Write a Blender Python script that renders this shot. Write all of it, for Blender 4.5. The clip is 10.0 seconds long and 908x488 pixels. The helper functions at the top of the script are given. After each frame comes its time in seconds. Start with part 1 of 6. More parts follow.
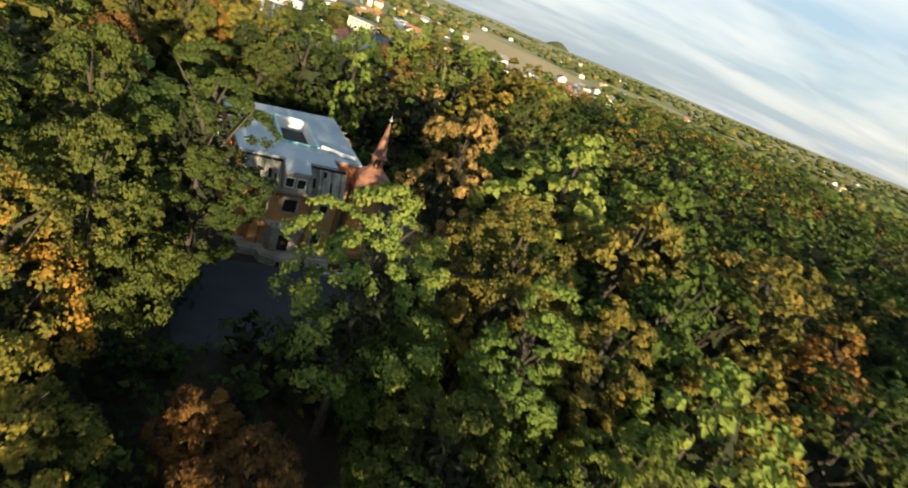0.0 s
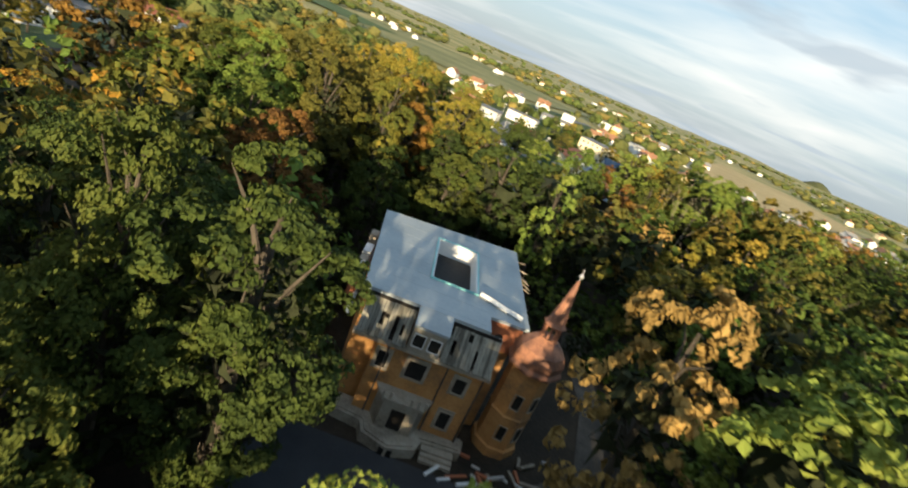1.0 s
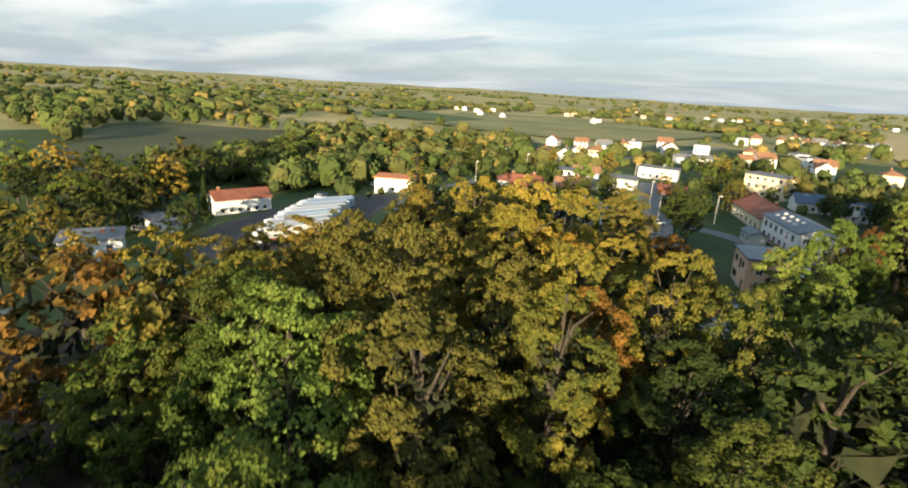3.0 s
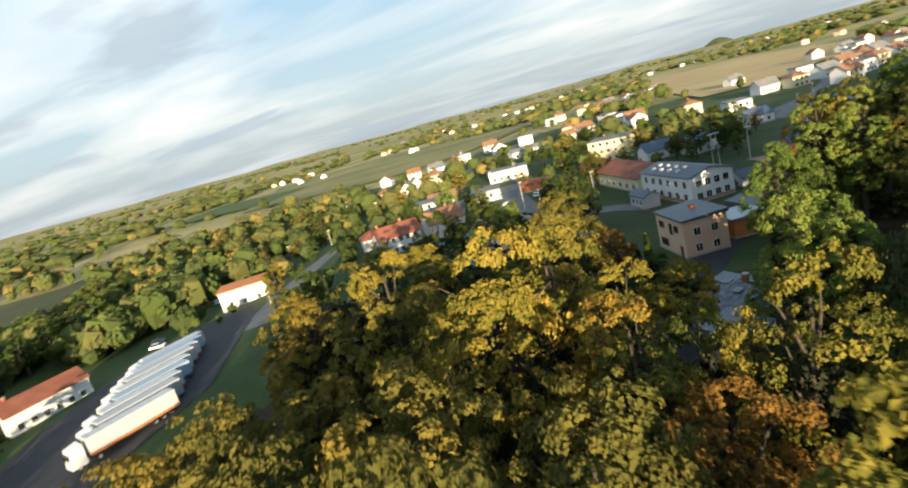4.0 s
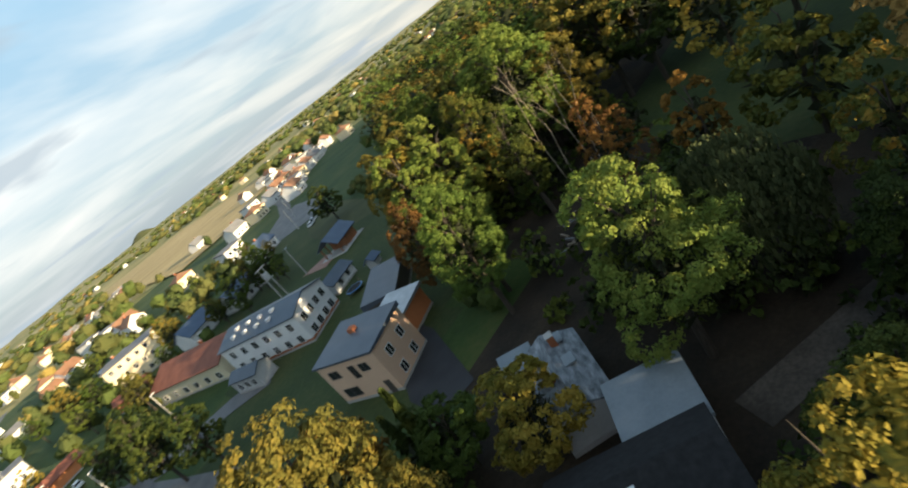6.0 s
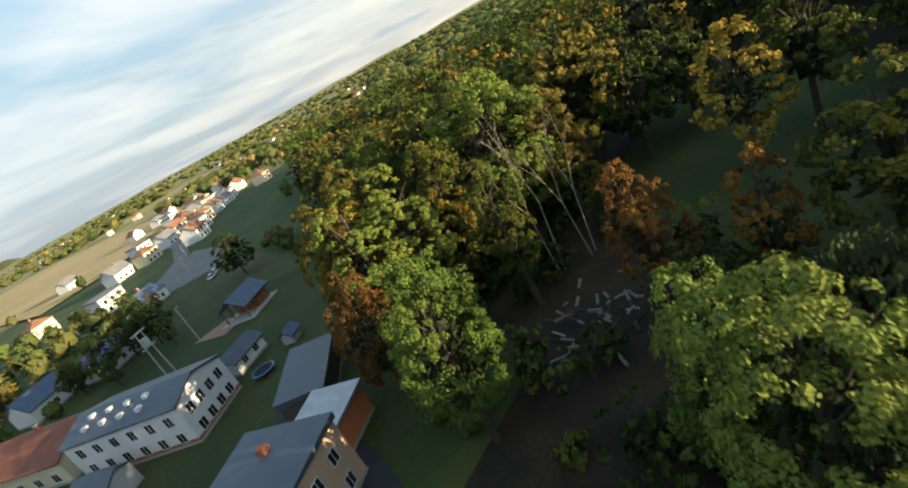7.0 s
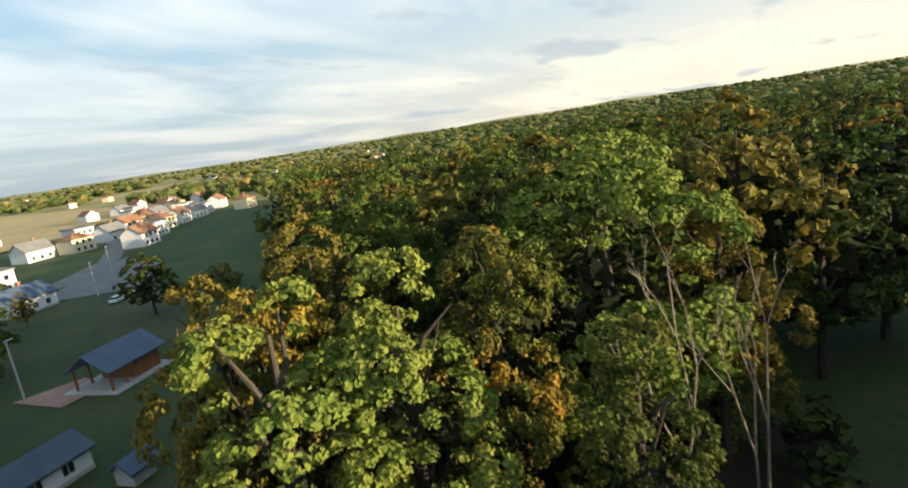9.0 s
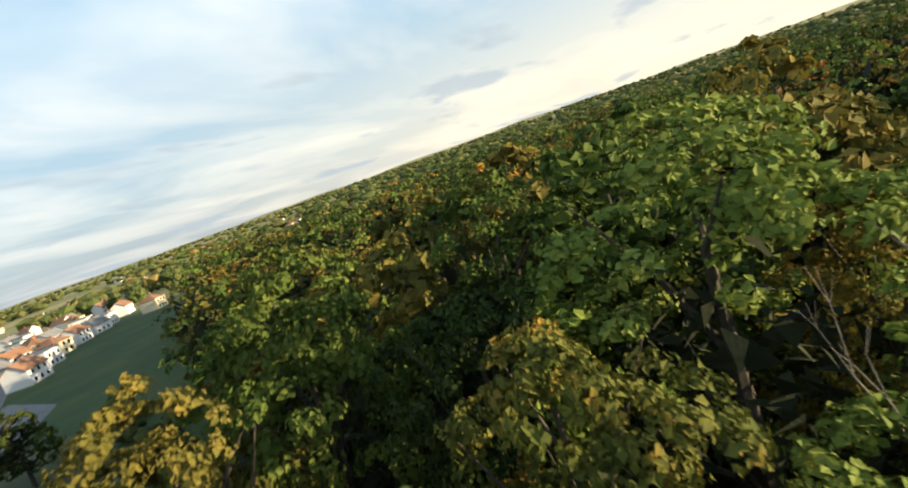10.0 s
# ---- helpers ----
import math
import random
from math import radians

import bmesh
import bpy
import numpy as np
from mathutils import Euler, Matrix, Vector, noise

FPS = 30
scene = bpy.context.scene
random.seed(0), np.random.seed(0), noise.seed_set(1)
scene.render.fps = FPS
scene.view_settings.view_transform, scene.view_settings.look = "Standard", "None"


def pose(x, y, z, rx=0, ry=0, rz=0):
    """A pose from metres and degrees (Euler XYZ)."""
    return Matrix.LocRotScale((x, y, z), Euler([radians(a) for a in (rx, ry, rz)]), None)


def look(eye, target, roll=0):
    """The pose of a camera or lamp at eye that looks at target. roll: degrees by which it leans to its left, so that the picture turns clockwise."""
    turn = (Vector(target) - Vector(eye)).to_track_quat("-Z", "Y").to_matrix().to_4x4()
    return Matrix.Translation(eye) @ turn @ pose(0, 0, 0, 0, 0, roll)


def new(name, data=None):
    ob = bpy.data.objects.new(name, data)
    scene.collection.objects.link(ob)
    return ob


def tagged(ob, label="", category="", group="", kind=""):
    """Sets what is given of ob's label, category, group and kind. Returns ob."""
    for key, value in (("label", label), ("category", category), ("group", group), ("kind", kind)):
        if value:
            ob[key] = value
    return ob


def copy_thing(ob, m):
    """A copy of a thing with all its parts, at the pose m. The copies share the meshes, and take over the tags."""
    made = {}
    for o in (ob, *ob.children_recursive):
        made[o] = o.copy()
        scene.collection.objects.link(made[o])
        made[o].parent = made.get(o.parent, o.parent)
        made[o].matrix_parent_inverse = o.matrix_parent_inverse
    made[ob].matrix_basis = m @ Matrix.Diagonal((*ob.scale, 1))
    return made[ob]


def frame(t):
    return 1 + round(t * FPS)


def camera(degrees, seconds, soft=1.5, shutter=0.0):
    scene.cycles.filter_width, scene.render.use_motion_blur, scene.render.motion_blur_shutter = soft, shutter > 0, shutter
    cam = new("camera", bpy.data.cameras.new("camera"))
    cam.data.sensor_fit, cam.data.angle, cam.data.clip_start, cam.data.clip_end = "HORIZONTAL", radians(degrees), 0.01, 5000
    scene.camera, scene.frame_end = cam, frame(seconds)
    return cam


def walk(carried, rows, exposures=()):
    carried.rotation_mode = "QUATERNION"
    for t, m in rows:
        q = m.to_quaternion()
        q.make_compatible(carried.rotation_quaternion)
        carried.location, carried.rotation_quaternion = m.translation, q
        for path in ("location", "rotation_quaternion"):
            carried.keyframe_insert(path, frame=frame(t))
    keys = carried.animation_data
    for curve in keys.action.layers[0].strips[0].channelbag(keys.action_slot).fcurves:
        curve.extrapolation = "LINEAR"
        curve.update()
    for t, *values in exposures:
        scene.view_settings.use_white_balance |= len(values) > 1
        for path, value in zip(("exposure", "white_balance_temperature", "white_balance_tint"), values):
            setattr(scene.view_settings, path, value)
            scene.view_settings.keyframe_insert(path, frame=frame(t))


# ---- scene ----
# ======== camera ========
cam = camera(80.0, 10.0, soft=1.9, shutter=0.18)
ROWS = [
    (0.0, 0.00, -0.00, 34.00, 66.07, -20.75, 0.87),
    (0.5, 0.74, 11.70, 33.16, 66.96, -21.53, 13.25),
    (1.0, -0.50, 23.35, 32.80, 68.18, -22.27, 26.76),
    (1.5, -4.58, 34.98, 32.98, 69.41, -23.29, 40.22),
    (2.0, -11.47, 45.84, 33.60, 70.69, -21.14, 44.87),
    (2.2, -14.54, 49.90, 33.78, 71.49, -18.62, 43.74),
    (3.3, -33.52, 65.50, 36.12, 74.44, 2.45, 30.19),
    (3.5, -37.14, 69.42, 35.71, 75.23, 6.17, 26.30),
    (4.0, -45.45, 79.97, 34.55, 76.52, 14.77, 14.61),
    (4.5, -51.55, 90.12, 33.49, 76.01, 22.46, 0.00),
    (5.0, -55.23, 100.66, 32.38, 73.45, 29.02, -16.74),
    (5.5, -56.48, 110.24, 32.20, 69.23, 33.11, -33.62),
    (6.0, -55.43, 119.21, 32.36, 65.08, 35.39, -48.83),
    (6.2, -54.59, 122.52, 32.36, 63.82, 35.87, -54.48),
    (7.3, -44.61, 140.11, 31.35, 69.21, 23.44, -56.93),
    (7.5, -42.50, 142.88, 30.80, 70.57, 21.12, -56.77),
    (8.0, -36.99, 149.46, 29.35, 73.96, 15.05, -55.57),
    (8.5, -31.20, 155.67, 28.11, 76.58, 10.00, -53.80),
    (9.0, -25.19, 161.61, 27.59, 78.11, 8.39, -53.52),
    (9.5, -19.24, 167.54, 27.17, 79.17, 12.95, -56.93),
    (10.0, -12.70, 172.98, 27.01, 80.18, 19.27, -63.22),
]
walk(cam, [(t, pose(x, y, z, rx, ry, rz)) for t, x, y, z, rx, ry, rz in ROWS], exposures=[(0.0, 1.36)])

# ======== light: low evening sun, broken cloud ========
SUN_AZ, SUN_EL = 160.0, 8.0  # degrees clockwise from +y, and above the horizon
sun = new("sun", bpy.data.lights.new("sun", "SUN"))
sun.data.energy, sun.data.angle, sun.data.color = 5.0, radians(0.6), (1.0, 0.80, 0.51)
a, e = radians(SUN_AZ), radians(SUN_EL)
SUN_DIR = Vector((math.sin(a) * math.cos(e), math.cos(a) * math.cos(e), math.sin(e)))
sun.matrix_world = look(SUN_DIR * 300, (0, 0, 0))

world = bpy.data.worlds.new("sky")
scene.world = world
world.use_nodes = True
wt = world.node_tree
wt.nodes.clear()


def wnode(kind, **inputs):
    n = wt.nodes.new(kind)
    for k, v in inputs.items():
        n.inputs[k.replace("_", " ")].default_value = v
    return n


sky = wt.nodes.new("ShaderNodeTexSky")
sky.sky_type, sky.sun_disc = "NISHITA", False
sky.sun_elevation, sky.sun_rotation = radians(SUN_EL), radians(SUN_AZ)
sky.air_density, sky.dust_density, sky.ozone_density = 1.0, 1.2, 1.0
coord = wt.nodes.new("ShaderNodeTexCoord")
sep = wt.nodes.new("ShaderNodeSeparateXYZ")
wt.links.new(coord.outputs["Generated"], sep.inputs[0])


def wmath(op, a, b=None):
    n = wt.nodes.new("ShaderNodeMath")
    n.operation = op
    for i, v in enumerate((a, b)):
        if v is None:
            continue
        if isinstance(v, (int, float)):
            n.inputs[i].default_value = v
        else:
            wt.links.new(v, n.inputs[i])
    return n.outputs[0]


# the cloud deck is a flat layer: direction divided by its height
low = wmath("MAXIMUM", wmath("ADD", sep.outputs[2], 0.13), 0.03)
comb = wt.nodes.new("ShaderNodeCombineXYZ")
wt.links.new(wmath("DIVIDE", sep.outputs[0], low), comb.inputs[0])
wt.links.new(wmath("DIVIDE", sep.outputs[1], low), comb.inputs[1])
tilt = wt.nodes.new("ShaderNodeMapping")
tilt.inputs["Rotation"].default_value = (0, 0, radians(28))
tilt.inputs["Scale"].default_value = (0.75, 1.3, 1)
wt.links.new(comb.outputs[0], tilt.inputs[0])
# one on the sun's side of the sky, nought opposite
sunward = wmath("ADD", wmath("MULTIPLY", sep.outputs[0], 0.5 * math.sin(radians(SUN_AZ - 38))), wmath("MULTIPLY", sep.outputs[1], 0.5 * math.cos(radians(SUN_AZ - 38))))
sunward = wmath("ADD", sunward, 0.5)


def wramp(fac, *stops):
    n = wt.nodes.new("ShaderNodeValToRGB")
    els = n.color_ramp.elements
    while len(els) < len(stops):
        els.new(0.5)
    for el, (p, c) in zip(els, stops):
        el.position, el.color = p, (c, c, c, 1) if isinstance(c, (int, float)) else (*c, 1)
    wt.links.new(fac, n.inputs[0])
    return n.outputs[0]


def wmix(fac, a, b):
    n = wt.nodes.new("ShaderNodeMix")
    n.data_type = "RGBA"
    for i, v in ((0, fac), (6, a), (7, b)):
        if isinstance(v, tuple):
            n.inputs[i].default_value = (*v, 1)
        elif isinstance(v, (int, float)):
            n.inputs[i].default_value = v
        else:
            wt.links.new(v, n.inputs[i])
    return n.outputs[2]


veil = wnode("ShaderNodeTexNoise", Scale=0.62, Detail=5.0, Roughness=0.50, Distortion=0.35)
wt.links.new(tilt.outputs[0], veil.inputs["Vector"])
puff = wnode("ShaderNodeTexNoise", Scale=0.95, Detail=4.0, Roughness=0.50, Distortion=0.2)
wt.links.new(tilt.outputs[0], puff.inputs["Vector"])
bright = wramp(veil.outputs["Fac"], (0.43, 0.0), (0.70, 0.85))
dark = wramp(puff.outputs["Fac"], (0.565, 0.0), (0.64, 0.7))
scaled = wt.nodes.new("ShaderNodeMix")
scaled.data_type, scaled.blend_type = "RGBA", "MULTIPLY"
scaled.inputs[0].default_value = 1.0
wt.links.new(sky.outputs[0], scaled.inputs[6])
SKY = 0.10
scaled.inputs[7].default_value = (SKY, SKY, SKY, 1)
glow = wmix(wramp(sunward, (0.35, 0.0), (0.85, 1.0)), wramp(sep.outputs[2], (0.0, (0.54, 0.56, 0.56)), (0.10, (0.74, 0.73, 0.68)), (0.5, (0.84, 0.83, 0.80))),
            wramp(sep.outputs[2], (0.0, (0.86, 0.74, 0.52)), (0.12, (0.84, 0.77, 0.61)), (0.5, (0.74, 0.76, 0.75))))
clear = wmix(0.8, scaled.outputs[2], wramp(sep.outputs[2], (0.0, (0.33, 0.40, 0.45)), (0.10, (0.38, 0.48, 0.55)), (0.35, (0.30, 0.50, 0.66)), (0.55, (0.20, 0.40, 0.60)), (0.8, (0.10, 0.23, 0.40))))
warm = wmix(wmath("MULTIPLY", wramp(sunward, (0.5, 0.0), (0.98, 0.75)), wramp(sep.outputs[2], (0.02, 1.0), (0.28, 0.0))), clear, (0.90, 0.78, 0.56))
lit = wmix(bright, warm, glow)
cloudy = wmix(dark, lit, (0.33, 0.39, 0.44))
bg = wt.nodes.new("ShaderNodeBackground")
bg.inputs["Strength"].default_value = 0.62
wt.links.new(cloudy, bg.inputs[0])
wout = wt.nodes.new("ShaderNodeOutputWorld")
wt.links.new(bg.outputs[0], wout.inputs[0])


# ======== materials ========
def material(name, stops, scale=1.0, rough=0.8, metal=0.0, bump=0.2, fine=12.0, vary=0.0, isle=0.0, translucent=0.0, spec=0.3, stretch=(1, 1, 1), space="Object", bumpdist=0.05, obvary=0.0):
    """A surface whose colour wanders over the stops at two scales, with relief; vary and isle shift it by object and by piece."""
    m = bpy.data.materials.new(name)
    m.use_nodes = True
    nt = m.node_tree
    b = nt.nodes["Principled BSDF"]
    co = nt.nodes.new("ShaderNodeTexCoord")
    mp = nt.nodes.new("ShaderNodeMapping")
    mp.inputs["Scale"].default_value = stretch
    if space == "World":
        geo = nt.nodes.new("ShaderNodeNewGeometry")
        nt.links.new(geo.outputs["Position"], mp.inputs[0])
    else:
        nt.links.new(co.outputs[space], mp.inputs[0])

    def noise_at(s, detail):
        n = nt.nodes.new("ShaderNodeTexNoise")
        n.inputs["Scale"].default_value, n.inputs["Detail"].default_value = s, detail
        nt.links.new(mp.outputs[0], n.inputs["Vector"])
        return n.outputs["Fac"]

    def add(x, y, k):
        n = nt.nodes.new("ShaderNodeMath")
        n.operation = "MULTIPLY_ADD"
        nt.links.new(y, n.inputs[0])
        n.inputs[1].default_value = k
        nt.links.new(x, n.inputs[2])
        return n.outputs[0]

    big, small = noise_at(scale, 4), noise_at(scale * fine, 5)
    f = add(big, small, 0.45)
    n = nt.nodes.new("ShaderNodeMath")
    n.operation = "SUBTRACT"
    nt.links.new(f, n.inputs[0])
    n.inputs[1].default_value = 0.225 + 0.5 * (isle + obvary)
    f = n.outputs[0]
    if isle:
        g = nt.nodes.new("ShaderNodeNewGeometry")
        f = add(f, g.outputs["Random Per Island"], isle)
    if obvary:
        oi = nt.nodes.new("ShaderNodeObjectInfo")
        f = add(f, oi.outputs["Random"], obvary)
    r = nt.nodes.new("ShaderNodeValToRGB")
    els = r.color_ramp.elements
    while len(els) < len(stops):
        els.new(0.5)
    for i, (el, c) in enumerate(zip(els, stops)):
        el.position, el.color = 0.25 + 0.5 * i / max(1, len(stops) - 1), (*c, 1)
    nt.links.new(f, r.inputs[0])
    nt.links.new(r.outputs[0], b.inputs["Base Color"])
    b.inputs["Roughness"].default_value, b.inputs["Metallic"].default_value = rough, metal
    b.inputs["Specular IOR Level"].default_value = spec
    if bump:
        bn = nt.nodes.new("ShaderNodeBump")
        bn.inputs["Strength"].default_value, bn.inputs["Distance"].default_value = bump, bumpdist
        nt.links.new(small, bn.inputs["Height"])
        nt.links.new(bn.outputs[0], b.inputs["Normal"])
    if translucent:
        tr = nt.nodes.new("ShaderNodeBsdfTranslucent")
        nt.links.new(r.outputs[0], tr.inputs[0])
        mx = nt.nodes.new("ShaderNodeMixShader")
        mx.inputs[0].default_value = translucent
        nt.links.new(b.outputs[0], mx.inputs[1])
        nt.links.new(tr.outputs[0], mx.inputs[2])
        nt.links.new(mx.outputs[0], nt.nodes["Material Output"].inputs[0])
    return m


def leafy(name, *stops):
    return material(name, stops, scale=0.16, rough=0.75, bump=0, fine=6, isle=0.13, obvary=0.36, translucent=0.2, spec=0.12)


LEAF = {
    "green": leafy("leaf_green", (0.040, 0.062, 0.012), (0.068, 0.103, 0.019), (0.122, 0.142, 0.026)),
    # dark green foliage; the same colour also paints trees that stand in shade
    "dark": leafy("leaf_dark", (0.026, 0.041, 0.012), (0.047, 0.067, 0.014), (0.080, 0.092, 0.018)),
    "light": leafy("leaf_light", (0.080, 0.126, 0.024), (0.130, 0.182, 0.034), (0.205, 0.232, 0.046)),
    "olive": leafy("leaf_olive", (0.066, 0.068, 0.016), (0.130, 0.116, 0.024), (0.240, 0.172, 0.031)),
    "yellow": leafy("leaf_yellow", (0.072, 0.086, 0.018), (0.150, 0.136, 0.022), (0.255, 0.196, 0.032), (0.370, 0.255, 0.045)),
    "gold": leafy("leaf_gold", (0.200, 0.133, 0.043), (0.360, 0.232, 0.073), (0.480, 0.310, 0.103)),
    "orange": leafy("leaf_orange", (0.060, 0.053, 0.014), (0.150, 0.082, 0.017), (0.205, 0.112, 0.024), (0.330, 0.160, 0.032)),
    "brown": leafy("leaf_brown", (0.070, 0.039, 0.014), (0.150, 0.077, 0.022), (0.260, 0.129, 0.031)),
    "mixed": leafy("leaf_mixed", (0.045, 0.060, 0.014), (0.075, 0.090, 0.017), (0.120, 0.120, 0.024), (0.320, 0.172, 0.026)),
    "willow": leafy("leaf_willow", (0.058, 0.073, 0.031), (0.098, 0.112, 0.045), (0.130, 0.140, 0.056)),
}
# distant foliage: leaf colours paled a little to suggest haze
LEAF["far_dark"] = material("far_leaf_dark_hazed", [(0.035, 0.05, 0.018), (0.055, 0.072, 0.024), (0.075, 0.09, 0.03)], scale=0.02, fine=9, rough=0.9, bump=0, isle=0.12, spec=0.05)
LEAF["far_olive"] = material("far_leaf_olive_hazed", [(0.06, 0.07, 0.024), (0.085, 0.092, 0.03), (0.13, 0.12, 0.04)], scale=0.02, fine=9, rough=0.9, bump=0, isle=0.14, spec=0.05)
LEAF["far_green"] = material("far_leaf_green_hazed", [(0.05, 0.072, 0.02), (0.075, 0.10, 0.028), (0.10, 0.12, 0.036)], scale=0.02, fine=9, rough=0.9, bump=0, isle=0.12, spec=0.05)
LEAF["far_yellow"] = material("far_leaf_yellow_hazed", [(0.12, 0.10, 0.03), (0.19, 0.15, 0.045), (0.26, 0.19, 0.055)], scale=0.02, fine=9, rough=0.9, bump=0, isle=0.12, spec=0.05)
# crown filling whose near-black colour stands in for shade between the leaves
TWIG_SHADE = material("inner_twigs_shade", [(0.014, 0.018, 0.007), (0.026, 0.032, 0.011)], scale=1.0, rough=0.95, bump=0.5)
BARK = material("bark", [(0.035, 0.029, 0.022), (0.085, 0.07, 0.053)], scale=1.5, stretch=(3, 3, 0.6), rough=0.9, bump=0.6)
DEADWOOD = material("dead_wood", [(0.15, 0.12, 0.09), (0.30, 0.25, 0.19)], scale=1.0, stretch=(3, 3, 0.6), rough=0.85, bump=0.4)
GRASS = material("grass", [(0.022, 0.045, 0.010), (0.040, 0.070, 0.014), (0.075, 0.085, 0.022)], scale=0.05, fine=18, rough=0.9, bump=0.8, bumpdist=0.15, space="World")
LAWN = material("lawn", [(0.020, 0.033, 0.009), (0.038, 0.056, 0.014), (0.072, 0.076, 0.023)], scale=0.045, fine=26, rough=0.9, bump=0.7, bumpdist=0.1, space="World")
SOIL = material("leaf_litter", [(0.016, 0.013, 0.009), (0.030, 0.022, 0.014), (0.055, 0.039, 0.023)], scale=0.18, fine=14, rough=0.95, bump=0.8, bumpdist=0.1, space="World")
ASPHALT = material("asphalt", [(0.028, 0.029, 0.032), (0.05, 0.05, 0.052)], scale=0.3, fine=30, rough=0.85, bump=0.4, space="World")
OLDROAD = material("old_asphalt", [(0.12, 0.12, 0.12), (0.20, 0.195, 0.185)], scale=0.3, fine=30, rough=0.85, bump=0.4, space="World")
DIRT = material("dirt_track", [(0.035, 0.029, 0.022), (0.065, 0.054, 0.042), (0.12, 0.10, 0.078)], scale=0.25, fine=14, rough=0.95, bump=0.6, space="World")
GRAVEL = material("gravel", [(0.20, 0.17, 0.13), (0.34, 0.30, 0.24)], scale=0.4, fine=20, rough=0.95, bump=0.7, space="World")
PAVERS = material("red_pavers", [(0.26, 0.15, 0.12), (0.36, 0.22, 0.17)], scale=0.5, fine=16, rough=0.9, bump=0.4, space="World")
STRAW = material("stubble", [(0.30, 0.22, 0.09), (0.42, 0.31, 0.14), (0.50, 0.38, 0.18)], scale=0.012, fine=10, rough=0.95, bump=0.2, stretch=(1, 6, 1), space="World")
PALEGRASS = material("pale_meadow", [(0.12, 0.135, 0.045), (0.20, 0.19, 0.07), (0.28, 0.25, 0.10)], scale=0.01, fine=12, rough=0.95, bump=0.2, space="World")
MEADOW = material("meadow", [(0.040, 0.050, 0.020), (0.062, 0.070, 0.027), (0.095, 0.092, 0.036)], scale=0.02, fine=14, rough=0.95, bump=0.4, space="World")
CROP = material("crop_green", [(0.05, 0.085, 0.02), (0.075, 0.12, 0.03)], scale=0.02, fine=12, rough=0.95, bump=0.2, space="World")
# lightened and warmed to carry the haze over distant land
FARLAND_HAZED = material("farmland", [(0.14, 0.15, 0.045), (0.22, 0.21, 0.07), (0.34, 0.28, 0.11), (0.46, 0.36, 0.17)], scale=0.0035, fine=7, rough=0.95, bump=0, stretch=(1, 2.2, 1), space="World")


def plaster(name, c, spread=0.14):
    lo, hi = tuple(v * (1 - spread) for v in c), tuple(min(0.85, v * (1 + spread)) for v in c)
    return material(name, [lo, c, hi], scale=0.25, fine=12, rough=0.85, bump=0.15, bumpdist=0.02)


WHITE = plaster("white_render", (0.66, 0.66, 0.65), 0.08)
CREAM = plaster("cream_render", (0.66, 0.58, 0.40), 0.08)
BEIGE = plaster("peach_render", (0.62, 0.42, 0.29), 0.07)
GREYWALL = plaster("grey_render", (0.42, 0.42, 0.41), 0.12)
ORANGEWALL = plaster("orange_render", (0.55, 0.20, 0.08), 0.14)
SLATE = material("slate_metal_roof", [(0.05, 0.065, 0.085), (0.075, 0.09, 0.115)], scale=0.4, fine=16, rough=0.45, bump=0.15, spec=0.5)
BLUEROOF = material("blue_roof", [(0.05, 0.075, 0.12), (0.08, 0.11, 0.16)], scale=0.4, fine=16, rough=0.5, bump=0.15, spec=0.5)
REDROOF = material("red_tile_roof", [(0.17, 0.06, 0.037), (0.27, 0.10, 0.06)], scale=0.4, fine=14, rough=0.8, bump=0.3)
BROWNROOF = material("brown_tile_roof", [(0.20, 0.10, 0.055), (0.30, 0.16, 0.09)], scale=0.4, fine=14, rough=0.8, bump=0.3)
GREYROOF = material("grey_felt_roof", [(0.13, 0.13, 0.135), (0.21, 0.21, 0.21)], scale=0.3, fine=14, rough=0.85, bump=0.2)
FRAMEW = material("white_frame", [(0.62, 0.62, 0.60), (0.74, 0.74, 0.72)], scale=1.0, rough=0.5, bump=0)
FRAMED = material("dark_frame", [(0.06, 0.05, 0.045), (0.10, 0.085, 0.07)], scale=1.0, rough=0.6, bump=0)
GLASS = material("window_glass", [(0.012, 0.014, 0.017), (0.03, 0.034, 0.04)], scale=0.6, rough=0.08, bump=0, spec=0.8)
# solid near-black colour in place of the unlit space behind openings
DARK_FILL = material("painted_dark_interior", [(0.010, 0.009, 0.008), (0.022, 0.019, 0.016)], scale=0.6, rough=0.95, bump=0.2)
METAL = material("bare_metal", [(0.35, 0.36, 0.37), (0.5, 0.51, 0.52)], scale=0.8, rough=0.45, metal=0.6, bump=0.1)
WOOD = material("brown_timber", [(0.20, 0.075, 0.03), (0.32, 0.13, 0.055)], scale=0.8, stretch=(4, 4, 0.5), rough=0.7, bump=0.2)
CONCRETE = material("concrete", [(0.30, 0.29, 0.27), (0.44, 0.43, 0.40)], scale=0.4, fine=14, rough=0.9, bump=0.3)
BRICK = material("brick", [(0.28, 0.09, 0.045), (0.40, 0.15, 0.07)], scale=0.8, fine=14, rough=0.9, bump=0.4)
RUBBER = material("rubber", [(0.015, 0.015, 0.015), (0.03, 0.03, 0.03)], scale=2.0, rough=0.9, bump=0)

